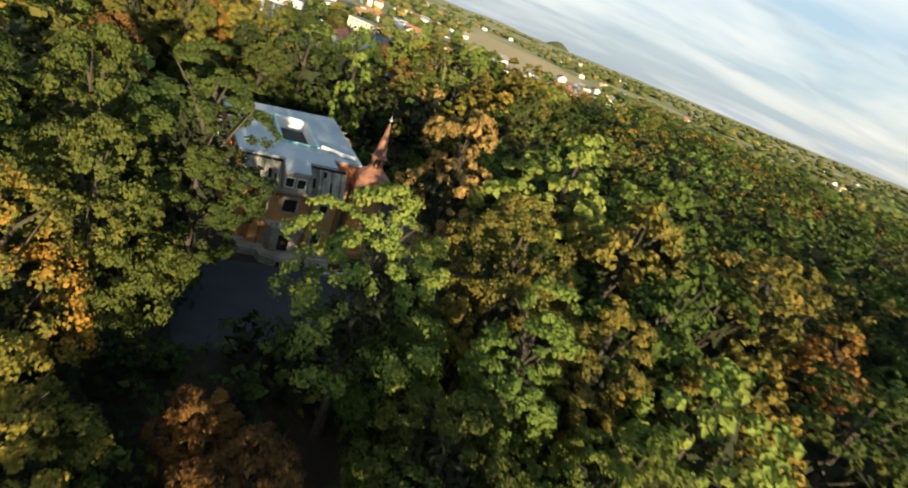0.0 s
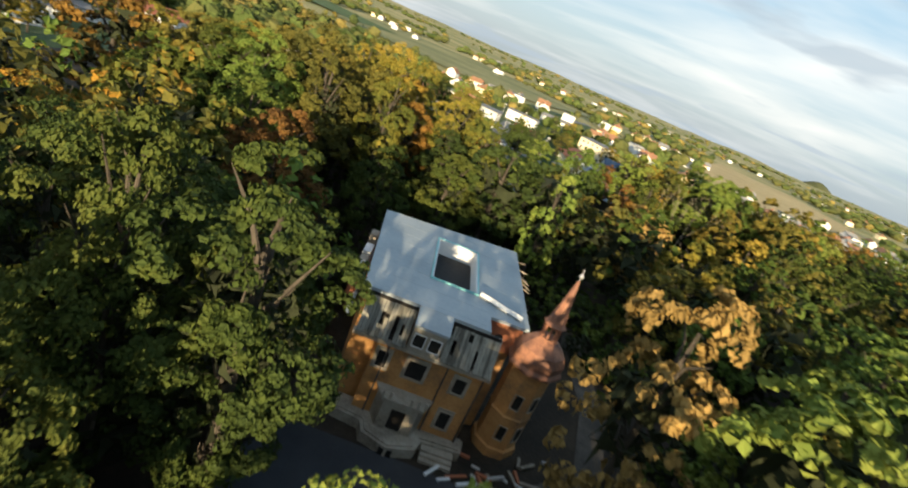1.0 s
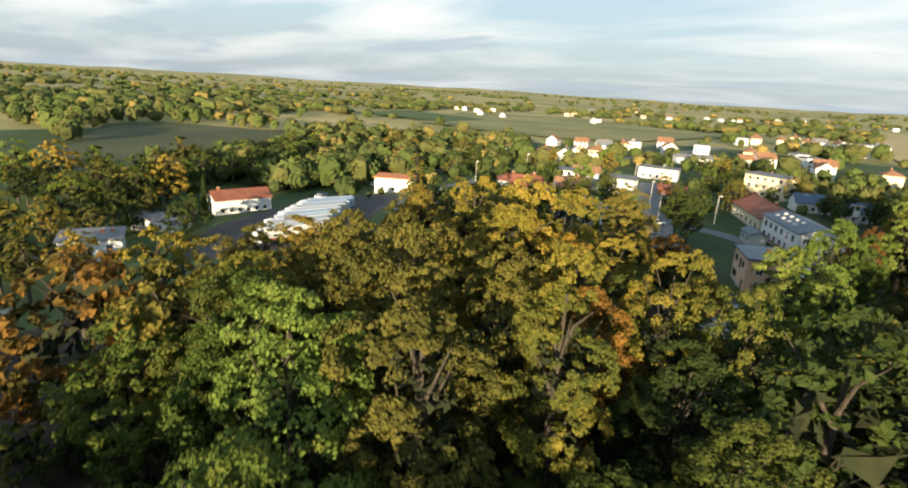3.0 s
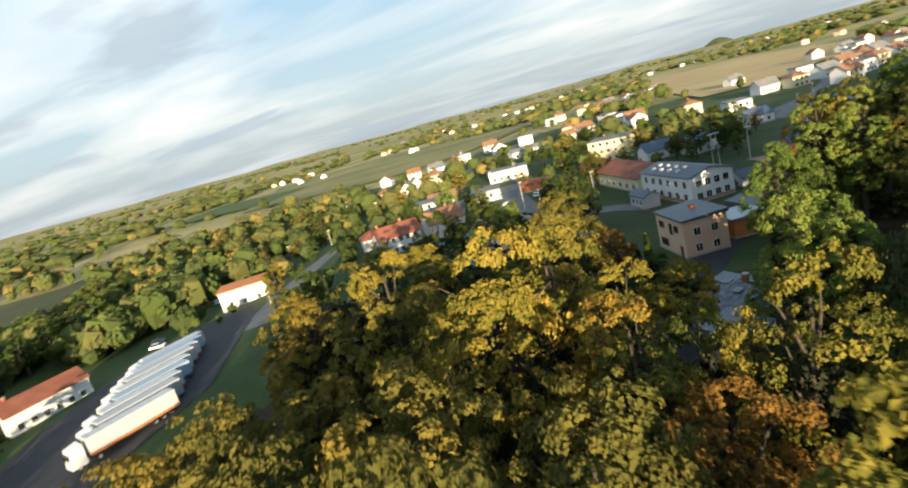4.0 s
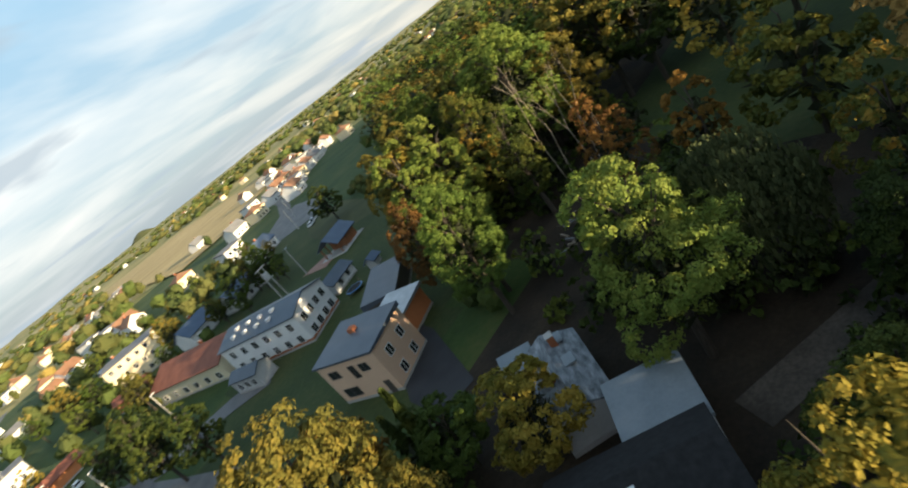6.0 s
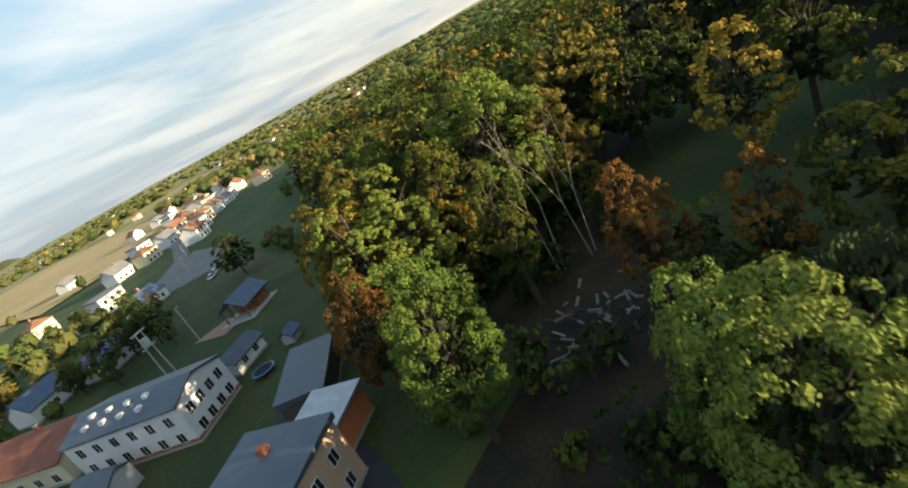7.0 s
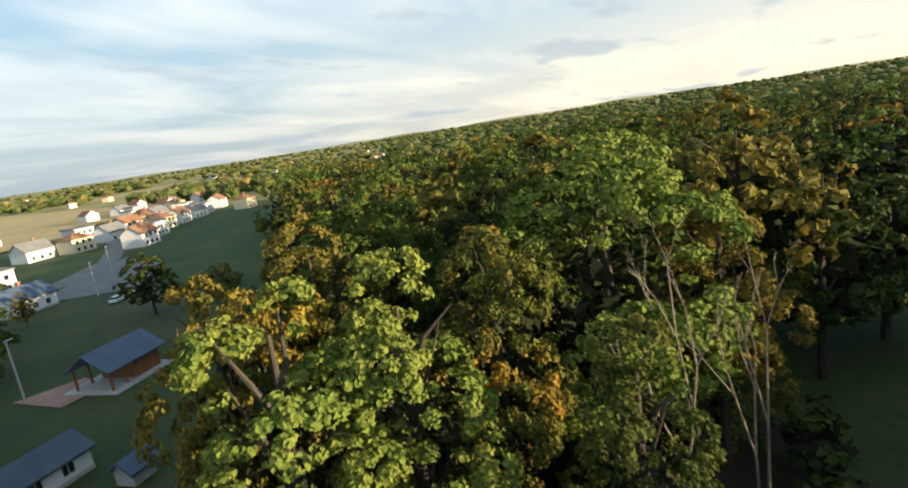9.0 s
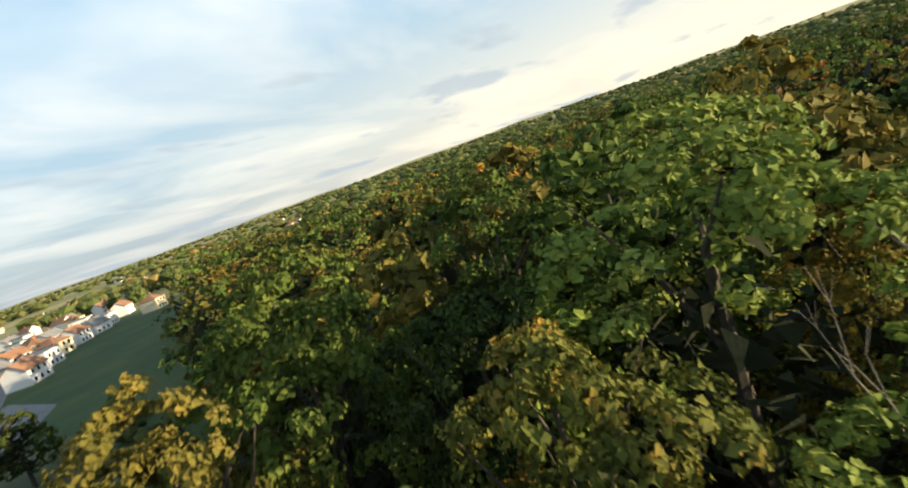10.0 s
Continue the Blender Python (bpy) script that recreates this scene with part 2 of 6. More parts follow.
# ======== builders ========
def box(bm, x0, x1, y0, y1, z0, z1):
    v = [bm.verts.new(p) for p in ((x0, y0, z0), (x1, y0, z0), (x1, y1, z0), (x0, y1, z0), (x0, y0, z1), (x1, y0, z1), (x1, y1, z1), (x0, y1, z1))]
    for f in ((3, 2, 1, 0), (4, 5, 6, 7), (0, 1, 5, 4), (1, 2, 6, 5), (2, 3, 7, 6), (3, 0, 4, 7)):
        bm.faces.new([v[i] for i in f])
    return v


def prism(bm, pts, z0, z1):
    lo, hi = [bm.verts.new((x, y, z0)) for x, y in pts], [bm.verts.new((x, y, z1)) for x, y in pts]
    n = len(pts)
    bm.faces.new(lo[::-1])
    bm.faces.new(hi)
    for i in range(n):
        bm.faces.new((lo[i], lo[(i + 1) % n], hi[(i + 1) % n], hi[i]))


def solid(bm, pts, faces):
    v = [bm.verts.new(p) for p in pts]
    for f in faces:
        bm.faces.new([v[i] for i in f])


def rings(bm, prof, n=10, cx=0.0, cy=0.0, turn=0.0):
    """A turned body: (radius, height) from the bottom up."""
    rows = [[bm.verts.new((cx + r * math.cos(turn + 2 * math.pi * i / n), cy + r * math.sin(turn + 2 * math.pi * i / n), z)) for i in range(n)] for r, z in prof]
    for lo, hi in zip(rows, rows[1:]):
        for i in range(n):
            bm.faces.new((lo[i], lo[(i + 1) % n], hi[(i + 1) % n], hi[i]))
    bm.faces.new(rows[0][::-1])
    bm.faces.new(rows[-1])


def beam(bm, a, b, r=0.1, r2=None, n=6):
    a, b = Vector(a), Vector(b)
    q = (b - a).to_track_quat("Z", "Y")
    r2 = r if r2 is None else r2
    rows = [[bm.verts.new(p + q @ Vector((k * math.cos(2 * math.pi * i / n), k * math.sin(2 * math.pi * i / n), 0))) for i in range(n)] for p, k in ((a, r), (b, r2))]
    for i in range(n):
        bm.faces.new((rows[0][i], rows[0][(i + 1) % n], rows[1][(i + 1) % n], rows[1][i]))
    bm.faces.new(rows[0][::-1])
    bm.faces.new(rows[1])


def finish(name, bm, mat):
    bmesh.ops.recalc_face_normals(bm, faces=bm.faces)
    me = bpy.data.meshes.new(name)
    bm.to_mesh(me)
    bm.free()
    me.materials.append(mat)
    return me


def part(name, bm, mat, parent, label=""):
    ob = new(name, finish(name, bm, mat))
    ob.parent = parent
    return tagged(ob, label)


def boxpart(name, dims, mat, parent, label=""):
    bm = bmesh.new()
    box(bm, *dims)
    return part(name, bm, mat, parent, label)


def thing(name, m, label, category, group=""):
    ob = new(name)
    ob.empty_display_size = 0.5
    ob.matrix_basis = m
    return tagged(ob, label, category, group)


def smooth(a, b, x):
    t = min(1.0, max(0.0, (x - a) / (b - a)))
    return t * t * (3 - 2 * t)


def gz(x, y):
    """The height of the ground."""
    z = 1.0
    z -= 2.1 * math.exp(-(((x + 8) / 55) ** 2 + ((y - 50) / 55) ** 2))
    z -= 8.5 * smooth(-112, -200, x) + 4.5 * smooth(160, 100, y) * smooth(-105, -150, x)
    r = math.hypot(x + 30, y - 120)
    az = math.atan2(x + 30, y - 120)
    z += (26.0 - 16 * smooth(-0.5, -1.1, az) + 28 * smooth(0.3, 1.3, az)) * smooth(450, 4300, r)
    z += (7.0 * smooth(500, 1500, r) + 14.0 * smooth(2200, 4200, r)) * noise.noise(Vector((x / 520, y / 520, 3.1)))
    return z


def inside(x, y, poly):
    hit = False
    for i in range(len(poly)):
        (x0, y0), (x1, y1) = poly[i - 1], poly[i]
        if (y0 > y) != (y1 > y) and x < (x1 - x0) * (y - y0) / (y1 - y0) + x0:
            hit = not hit
    return hit


def sheet(name, pts, mat, dz, label, category, cuts=0):
    """A patch of ground that follows the terrain."""
    bm = bmesh.new()
    bm.faces.new([bm.verts.new((x, y, 0)) for x, y in pts])
    bmesh.ops.triangulate(bm, faces=bm.faces)
    if cuts:
        bmesh.ops.subdivide_edges(bm, edges=bm.edges, cuts=cuts, use_grid_fill=True)
    for v in bm.verts:
        v.co.z = gz(v.co.x, v.co.y) + dz
    for f in bm.faces:
        if f.normal.z < 0:
            f.normal_flip()
    me = bpy.data.meshes.new(name)
    bm.to_mesh(me)
    bm.free()
    me.materials.append(mat)
    return tagged(new(name, me), label, category, kind="structure")


def lane(name, pts, width, mat, dz, label, category):
    """A road along a line, following the terrain."""
    line = []
    for (x0, y0), (x1, y1) in zip(pts, pts[1:]):
        n = max(1, int(math.hypot(x1 - x0, y1 - y0) / 6))
        line += [(x0 + (x1 - x0) * i / n, y0 + (y1 - y0) * i / n) for i in range(n)]
    line.append(pts[-1])
    verts, faces = [], []
    for i, (x, y) in enumerate(line):
        (xa, ya), (xb, yb) = line[max(0, i - 1)], line[min(len(line) - 1, i + 1)]
        d = math.hypot(xb - xa, yb - ya)
        nx, ny = -(yb - ya) / d * width / 2, (xb - xa) / d * width / 2
        verts += [(x + nx, y + ny, gz(x + nx, y + ny) + dz), (x - nx, y - ny, gz(x - nx, y - ny) + dz)]
        if i:
            faces.append((2 * i - 2, 2 * i - 1, 2 * i + 1, 2 * i))
    me = bpy.data.meshes.new(name)
    me.from_pydata(verts, [], faces)
    me.materials.append(mat)
    return tagged(new(name, me), label, category, kind="structure")


# ======== ground ========
def ground():
    n = 170
    s = [math.sinh(4.9 * (2 * i / n - 1)) / math.sinh(4.9) for i in range(n + 1)]
    verts, faces = [], []
    for j in range(n + 1):
        for i in range(n + 1):
            x, y = -40 + 4900 * s[i], 140 + 4900 * s[j]
            verts.append((x, y, gz(x, y)))
    for j in range(n):
        for i in range(n):
            k = j * (n + 1) + i
            faces.append((k, k + 1, k + n + 2, k + n + 1))
    me = bpy.data.meshes.new("ground")
    me.from_pydata(verts, [], faces)
    me.materials.append(GRASS)
    me.materials.append(FARLAND_HAZED)
    me.materials.append(SOIL)
    me.materials.append(LAWN)
    for p in me.polygons:
        c = p.center
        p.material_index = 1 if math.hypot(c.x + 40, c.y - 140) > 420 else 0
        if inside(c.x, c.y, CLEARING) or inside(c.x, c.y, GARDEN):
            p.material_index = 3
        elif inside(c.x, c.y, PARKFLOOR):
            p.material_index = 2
        p.use_smooth = True
    tagged(new("ground", me), "rolling grass and farmland reaching the horizon", "ground", kind="structure")


COURT = [(-14, 40), (-2, 44), (3, 52), (2, 58), (-2, 62), (-8, 60), (-18, 56), (-19, 48)]
sheet("courtyard", COURT, ASPHALT, 0.10, "black freshly laid asphalt forecourt of the villa", "courtyard", 4)
PARKFLOOR = [(-110, -60), (-114, 60), (-104, 140), (-70, 160), (-48, 158), (-30, 165), (-16, 168), (-2, 196), (18, 226), (48, 266), (80, 310), (150, 400), (320, 260), (320, 30), (150, -60)]
CLEARING = [(-2, 128), (14, 126), (70, 146), (75, 158), (40, 172), (24, 172), (8, 160), (-2, 150)]
HEAP = [(-12, 172), (-12, 158), (-2, 153), (2, 160), (-2, 170)]
sheet("bare_earth", HEAP, SOIL, 0.14, "bare trampled earth with pale rubble", "ground", 1)
GARDEN = [(-60, 176), (-46, 168), (-20, 178), (-8, 200), (14, 232), (34, 300), (20, 330), (-20, 300), (-30, 262), (-44, 225), (-62, 205)]
ground()
sheet("driveway", [(-39, 165), (-34, 164), (-27, 178), (-24, 190), (-18, 200), (-22, 203), (-29, 192), (-33, 180), (-38, 172)], ASPHALT, 0.10, "dark asphalt driveway beside the peach house", "driveway", 1)
lane("villa_track", [(1, 62), (6, 72), (4, 84), (-2, 96), (-6, 112), (-20, 128), (-34, 136)], 3.2, DIRT, 0.10, "dark dirt track round the villa", "track")
lane("town_road", [(-130, 178), (-139, 205), (-147, 240), (-152, 275), (-148, 330), (-120, 420), (-100, 560)], 8.0, OLDROAD, 0.10, "grey asphalt main road through the town", "road")
lane("side_street", [(-88, 300), (-78, 258), (-70, 236), (-62, 212), (-56, 196)], 9.0, OLDROAD, 0.10, "grey asphalt side street between houses", "road")
lane("school_lane", [(-70, 236), (-58, 226), (-46, 222), (-38, 216)], 6.0, OLDROAD, 0.13, "grey paved lane to the school", "road")
lane("far_street", [(10, 330), (48, 372), (70, 420), (95, 520), (130, 640)], 7.0, OLDROAD, 0.12, "grey asphalt street through the far village", "road")
sheet("car_park", [(14, 322), (30, 306), (48, 330), (52, 368), (36, 360)], OLDROAD, 0.10, "grey gravelled car park behind the gardens", "car park", 1)
sheet("truck_yard", [(-118, 122), (-118, 150), (-136, 186), (-150, 206), (-168, 200), (-169, 176), (-160, 140), (-140, 120)], ASPHALT, 0.12, "dark asphalt lorry yard", "yard", 3)
sheet("west_meadow", [(-262, 150), (-330, 165), (-470, 250), (-480, 300), (-385, 345), (-310, 290), (-270, 220)], MEADOW, 0.3, "rough olive meadow in the valley", "meadow", 4)
sheet("stubble_field", [(20, 500), (70, 500), (110, 560), (190, 640), (230, 800), (150, 1050), (40, 1120), (10, 800)], STRAW, 0.9, "golden stubble field after harvest", "field", 5)
sheet("pale_field", [(-420, 560), (-250, 560), (-120, 700), (-180, 900), (-420, 1000), (-560, 850)], PALEGRASS, 1.2, "pale green and straw grassland on the slope", "field", 5)
sheet("crop_field", [(-560, 600), (-420, 600), (-430, 720), (-600, 760)], CROP, 1.6, "dark green crop field on the slope", "field", 3)
sheet("rough_grass", [(6, 262), (17, 243), (26, 262), (33, 290), (22, 302), (12, 284)], MEADOW, 0.09, "tall dry grass beside the wood", "meadow", 2)
sheet("sand_lot", [(-112, 55), (-100, 78), (-128, 88), (-140, 62)], GRAVEL, 0.12, "pale sandy lot with tyre marks", "ground", 1)
WATER = material("water", [(0.02, 0.025, 0.022), (0.03, 0.035, 0.03)], scale=0.3, rough=0.06, bump=0.05, spec=0.6)
sheet("pond", [(-205, 62), (-212, 84), (-222, 108), (-240, 117), (-264, 104), (-276, 66), (-240, 40)], WATER, 0.35, "still dark pond mirroring the sky", "water", 3)

# ======== windows and houses ========
def window(parent, m, w, h, frame_mat=FRAMEW, pane_mat=GLASS, mullion=True):
    """A framed window; m puts its middle on the wall, -y outwards."""
    t = 0.07
    bm = bmesh.new()
    box(bm, -w / 2 - t, -w / 2, -0.06, 0.03, -h / 2 - t, h / 2 + t)
    box(bm, w / 2, w / 2 + t, -0.06, 0.03, -h / 2 - t, h / 2 + t)
    box(bm, -w / 2, w / 2, -0.06, 0.03, h / 2, h / 2 + t)
    box(bm, -w / 2, w / 2, -0.09, 0.03, -h / 2 - t, -h / 2)
    if mullion:
        box(bm, -0.03, 0.03, -0.05, 0.02, -h / 2, h / 2)
    win = part("window", bm, frame_mat, parent)
    win.matrix_basis = m
    boxpart("pane", (-w / 2, w / 2, -0.022, 0.02, -h / 2, h / 2), pane_mat, win)
    return win


SIDES = {"front": (0, -1, 0), "right": (1, 0, 90), "back": (0, 1, 180), "left": (-1, 0, -90)}


def on_side(side, w, d, u, z):
    sx, sy, rz = SIDES[side]
    if sx == 0:
        return pose(-u * sy, sy * (d / 2 + 0.004), z, 0, 0, rz)
    return pose(sx * (w / 2 + 0.004), u * sx, z, 0, 0, rz)


def roof_gable(bm, w, d, h, rise, over):
    """Ridge along x, both slopes with thickness."""
    W, D, t = w / 2 + over, d / 2 + over, 0.22
    k = rise / (d / 2)
    lo = h - k * over
    pts = []
    for x in (-W, W):
        pts += [(x, -D, lo), (x, 0, h + rise), (x, D, lo), (x, D, lo + t), (x, 0, h + rise + t), (x, -D, lo + t)]
    solid(bm, pts, [(0, 1, 2, 3, 4, 5), (11, 10, 9, 8, 7, 6), (0, 6, 7, 1), (1, 7, 8, 2), (2, 8, 9, 3), (3, 9, 10, 4), (4, 10, 11, 5), (5, 11, 6, 0)])


def roof_hip(bm, w, d, h, rise, over):
    W, D, t = w / 2 + over, d / 2 + over, 0.2
    r = max(0.05, W - D)
    solid(bm, [(-W, -D, h), (W, -D, h), (W, D, h), (-W, D, h), (-W, -D, h + t), (W, -D, h + t), (W, D, h + t), (-W, D, h + t), (-r, 0, h + rise), (r, 0, h + rise)],
          [(3, 2, 1, 0), (0, 1, 5, 4), (1, 2, 6, 5), (2, 3, 7, 6), (3, 0, 4, 7), (4, 5, 9, 8), (5, 6, 9), (6, 7, 8, 9), (7, 4, 8)])


def house(label, x, y, yaw, w, d, h, roof="gable", rise=2.5, wall=WHITE, top=REDROOF, wins=(), chimneys=(), over=0.45, category="house", group="", name="house", door=None, pane=(1.1, 1.3), plinth=True, far=False):
    th = thing(name, pose(x, y, gz(x, y) - 0.05, 0, 0, yaw), label, category, group)
    bm = bmesh.new()
    if roof == "gable":
        pts = []
        for sx in (-w / 2, w / 2):
            pts += [(sx, -d / 2, -1), (sx, d / 2, -1), (sx, d / 2, h), (sx, 0, h + rise - 0.05), (sx, -d / 2, h)]
        solid(bm, pts, [(4, 3, 2, 1, 0), (5, 6, 7, 8, 9), (0, 1, 6, 5), (1, 2, 7, 6), (2, 3, 8, 7), (3, 4, 9, 8), (4, 0, 5, 9)])
    else:
        box(bm, -w / 2, w / 2, -d / 2, d / 2, -1, h)
    part("wall", bm, wall, th)
    if plinth:
        boxpart("plinth", (-w / 2 - 0.05, w / 2 + 0.05, -d / 2 - 0.05, d / 2 + 0.05, -1, 0.45), CONCRETE, th)
    bm = bmesh.new()
    if roof == "gable":
        roof_gable(bm, w, d, h, rise, over)
    elif roof == "hip":
        roof_hip(bm, w, d, h, rise, over)
    else:
        W, D = w / 2 + over, d / 2 + over
        solid(bm, [(-W, -D, h), (W, -D, h), (W, D, h), (-W, D, h), (-W, -D, h + 0.3), (W, -D, h + 0.3), (W, D, h + 0.3 + rise), (-W, D, h + 0.3 + rise)],
              [(3, 2, 1, 0), (4, 5, 6, 7), (0, 1, 5, 4), (1, 2, 6, 5), (2, 3, 7, 6), (3, 0, 4, 7)])
    part("roof", bm, top, th)
    for cx, cy in chimneys:
        zt = h + rise + 0.9
        c = boxpart("chimney", (cx - 0.35, cx + 0.35, cy - 0.3, cy + 0.3, h + 0.1, zt), BRICK, th)
        boxpart("chimney_cap", (cx - 0.42, cx + 0.42, cy - 0.37, cy + 0.37, zt, zt + 0.12), CONCRETE, c)
    for side, n, storeys in wins:
        span = (w if side in ("front", "back") else d) - 1.6
        for s in range(storeys):
            for i in range(n):
                u = (i + 0.5) / n * span - span / 2
                if far:
                    o = boxpart("window", (-0.6, 0.6, -0.03, 0.02, -0.7, 0.7), GLASS, th)
                    o.matrix_basis = on_side(side, w, d, u, 1.6 + s * 2.9)
                else:
                    window(th, on_side(side, w, d, u, 1.6 + s * 2.9), *pane)
    if door:
        side, u = door
        dr = boxpart("door", (-0.5, 0.5, -0.06, 0.03, 0.02, 2.1), FRAMED, th)
        dr.matrix_basis = on_side(side, w, d, u, 0)
    return th


# ======== the villa under repair ========
def villa():
    th = thing("villa", pose(-6.6, 70.9, -1.0, 0, 0, 24.0), "derelict ochre villa with a new grey flat roof under repair", "villa")
    OCHRE = material("ochre_plaster", [(0.22, 0.13, 0.07), (0.44, 0.22, 0.075), (0.54, 0.29, 0.11)], scale=0.35, fine=9, rough=0.9, bump=0.3)
    STONE = material("weathered_stone", [(0.18, 0.15, 0.115), (0.32, 0.28, 0.22), (0.42, 0.38, 0.31)], scale=0.4, fine=9, rough=0.9, bump=0.4)
    MEMBRANE = material("grey_membrane", [(0.25, 0.285, 0.30), (0.30, 0.335, 0.35), (0.35, 0.38, 0.39)], scale=0.22, fine=12, rough=0.75, bump=0.15)
    SHINGLE = material("grey_shingle", [(0.09, 0.083, 0.066), (0.17, 0.16, 0.13), (0.26, 0.245, 0.20)], scale=0.7, stretch=(3, 1, 1), fine=8, rough=0.9, bump=0.5, obvary=0.5)
    COPPER = material("rusty_sheet", [(0.10, 0.055, 0.04), (0.22, 0.10, 0.06), (0.34, 0.16, 0.09)], scale=0.9, fine=8, rough=0.65, bump=0.2)
    FOIL = material("turquoise_flashing", [(0.16, 0.42, 0.43), (0.24, 0.52, 0.52)], scale=1.0, rough=0.5, bump=0)
    RT, F = 12.5, -6.0  # height of the flat roof, line of the front wall
    bm = bmesh.new()
    prism(bm, [(-14.6, -4.6), (-0.3, -1.6), (-0.3, 17.2), (-15.6, 14.2)], -1, 9.3)
    part("main_wall", bm, OCHRE, th, "peeling ochre plaster over brick")
    boxpart("wing_wall", (-12.3, -2.3, F, 0.0, -1, 9.0), OCHRE, th, "peeling ochre front wing")
    # attic storey of bare brick
    for pts in ([(-3.6, -1.9), (-0.1, -1.9), (-0.1, -1.6), (-3.6, -1.6)], [(-15.5, 2.0), (-15.2, 2.0), (-15.9, 13.4), (-16.2, 13.4)], [(-0.3, -1.5), (0.0, -1.5), (0.0, 17.0), (-0.3, 17.0)], [(-15.6, 13.9), (-0.3, 16.9), (-0.3, 17.2), (-15.6, 14.2)]):
        bm = bmesh.new()
        prism(bm, pts, 9.3, RT - 0.32)
        part("attic_wall", bm, BRICK, th, "bare orange brick attic wall")
    boxpart("attic_side", (-3.9, -3.6, -4.6, -1.6, 9.0, RT - 0.32), BRICK, th)
    bm = bmesh.new()
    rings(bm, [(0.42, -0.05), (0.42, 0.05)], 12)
    o = part("round_opening", bm, DARK_FILL, th)
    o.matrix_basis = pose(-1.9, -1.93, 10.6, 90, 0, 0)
    # flat roof round an open light well
    x0, x1, y0, y1 = -9.6, -4.9, 1.0, 11.6
    yb = lambda x: 17.6 + (x - 0.3) * 0.19
    bm = bmesh.new()
    for pts in ([(-15.1, -5.0), (x0, -5.0), (x0, yb(x0)), (-16.4, yb(-16.4))], [(x0, y1), (x1, y1), (x1, yb(x1)), (x0, yb(x0))], [(x0, -5.0), (x1, -5.0), (x1, y0), (x0, y0)],
                [(x1, -5.0), (-3.5, -5.0), (-3.5, -2.2), (0.4, -2.0), (0.4, 17.6), (x1, yb(x1))]):
        prism(bm, pts, RT - 0.3, RT)
    part("roof", bm, MEMBRANE, th, "grey roofing membrane laid flat")
    bm = bmesh.new()
    solid(bm, [(-10.0, -6.9, RT - 1.1), (-6.9, -6.9, RT - 1.1), (-6.9, -4.99, RT - 0.3), (-10.0, -4.99, RT - 0.3), (-10.0, -6.9, RT - 0.85), (-6.9, -6.9, RT - 0.85), (-6.9, -4.99, RT - 0.02), (-10.0, -4.99, RT - 0.02)],
          [(3, 2, 1, 0), (4, 5, 6, 7), (0, 1, 5, 4), (1, 2, 6, 5), (2, 3, 7, 6), (3, 0, 4, 7)])
    part("dormer_roof", bm, MEMBRANE, th)
    rnd = random.Random(2)
    for i in range(8):  # welded seams of the membrane
        y = -4.2 + i * 2.7
        for xa, xb in (((-15.0, -9.9) if y1 > y > y0 else (-15.2, -3.7 if y < 0 else 0.2)), ((-4.6, 0.2) if y1 > y > y0 else (0, 0))):
            if xb > xa:
                boxpart("membrane_seam", (xa, xb, y, y + 0.10, RT, RT + 0.012), MEMBRANE, th)
    for nm, a in (("curb", (x0 - 0.12, x0, y0 - 0.12, y1 + 0.12)), ("curb", (x1, x1 + 0.12, y0 - 0.12, y1 + 0.12)), ("curb", (x0, x1, y0 - 0.12, y0)), ("curb", (x0, x1, y1, y1 + 0.12))):
        boxpart(nm, (*a, RT - 0.25, RT + 0.2), FOIL, th, "turquoise flashing of the light well")
    for a in ((x0 + 0.004, x0 + 0.15, y0, y1), (x1 - 0.15, x1 - 0.004, y0, y1), (x0 + 0.15, x1 - 0.15, y1 - 0.15, y1 - 0.004), (x0 + 0.15, x1 - 0.15, y0 + 0.004, y0 + 0.15)):
        boxpart("light_well_lining", (*a, 9.4, RT + 0.1), WHITE, th)
    boxpart("light_well_floor", (x0 + 0.15, x1 - 0.15, y0 + 0.15, y1 - 0.15, 9.35, 10.9), RUBBER, th, "dark temporary cover in the light well")
    bm = bmesh.new()
    beam(bm, (-4.6, 1.0, RT + 0.22), (-0.4, -1.0, RT + 0.22), 0.30, n=4)
    part("roof_duct", bm, FRAMEW, th, "white boxed duct on the flat roof")
    # old front slopes with broken shingles, board by board
    rnd = random.Random(5)
    zs = lambda yy: 9.1 + (yy + 6.9) * 1.55
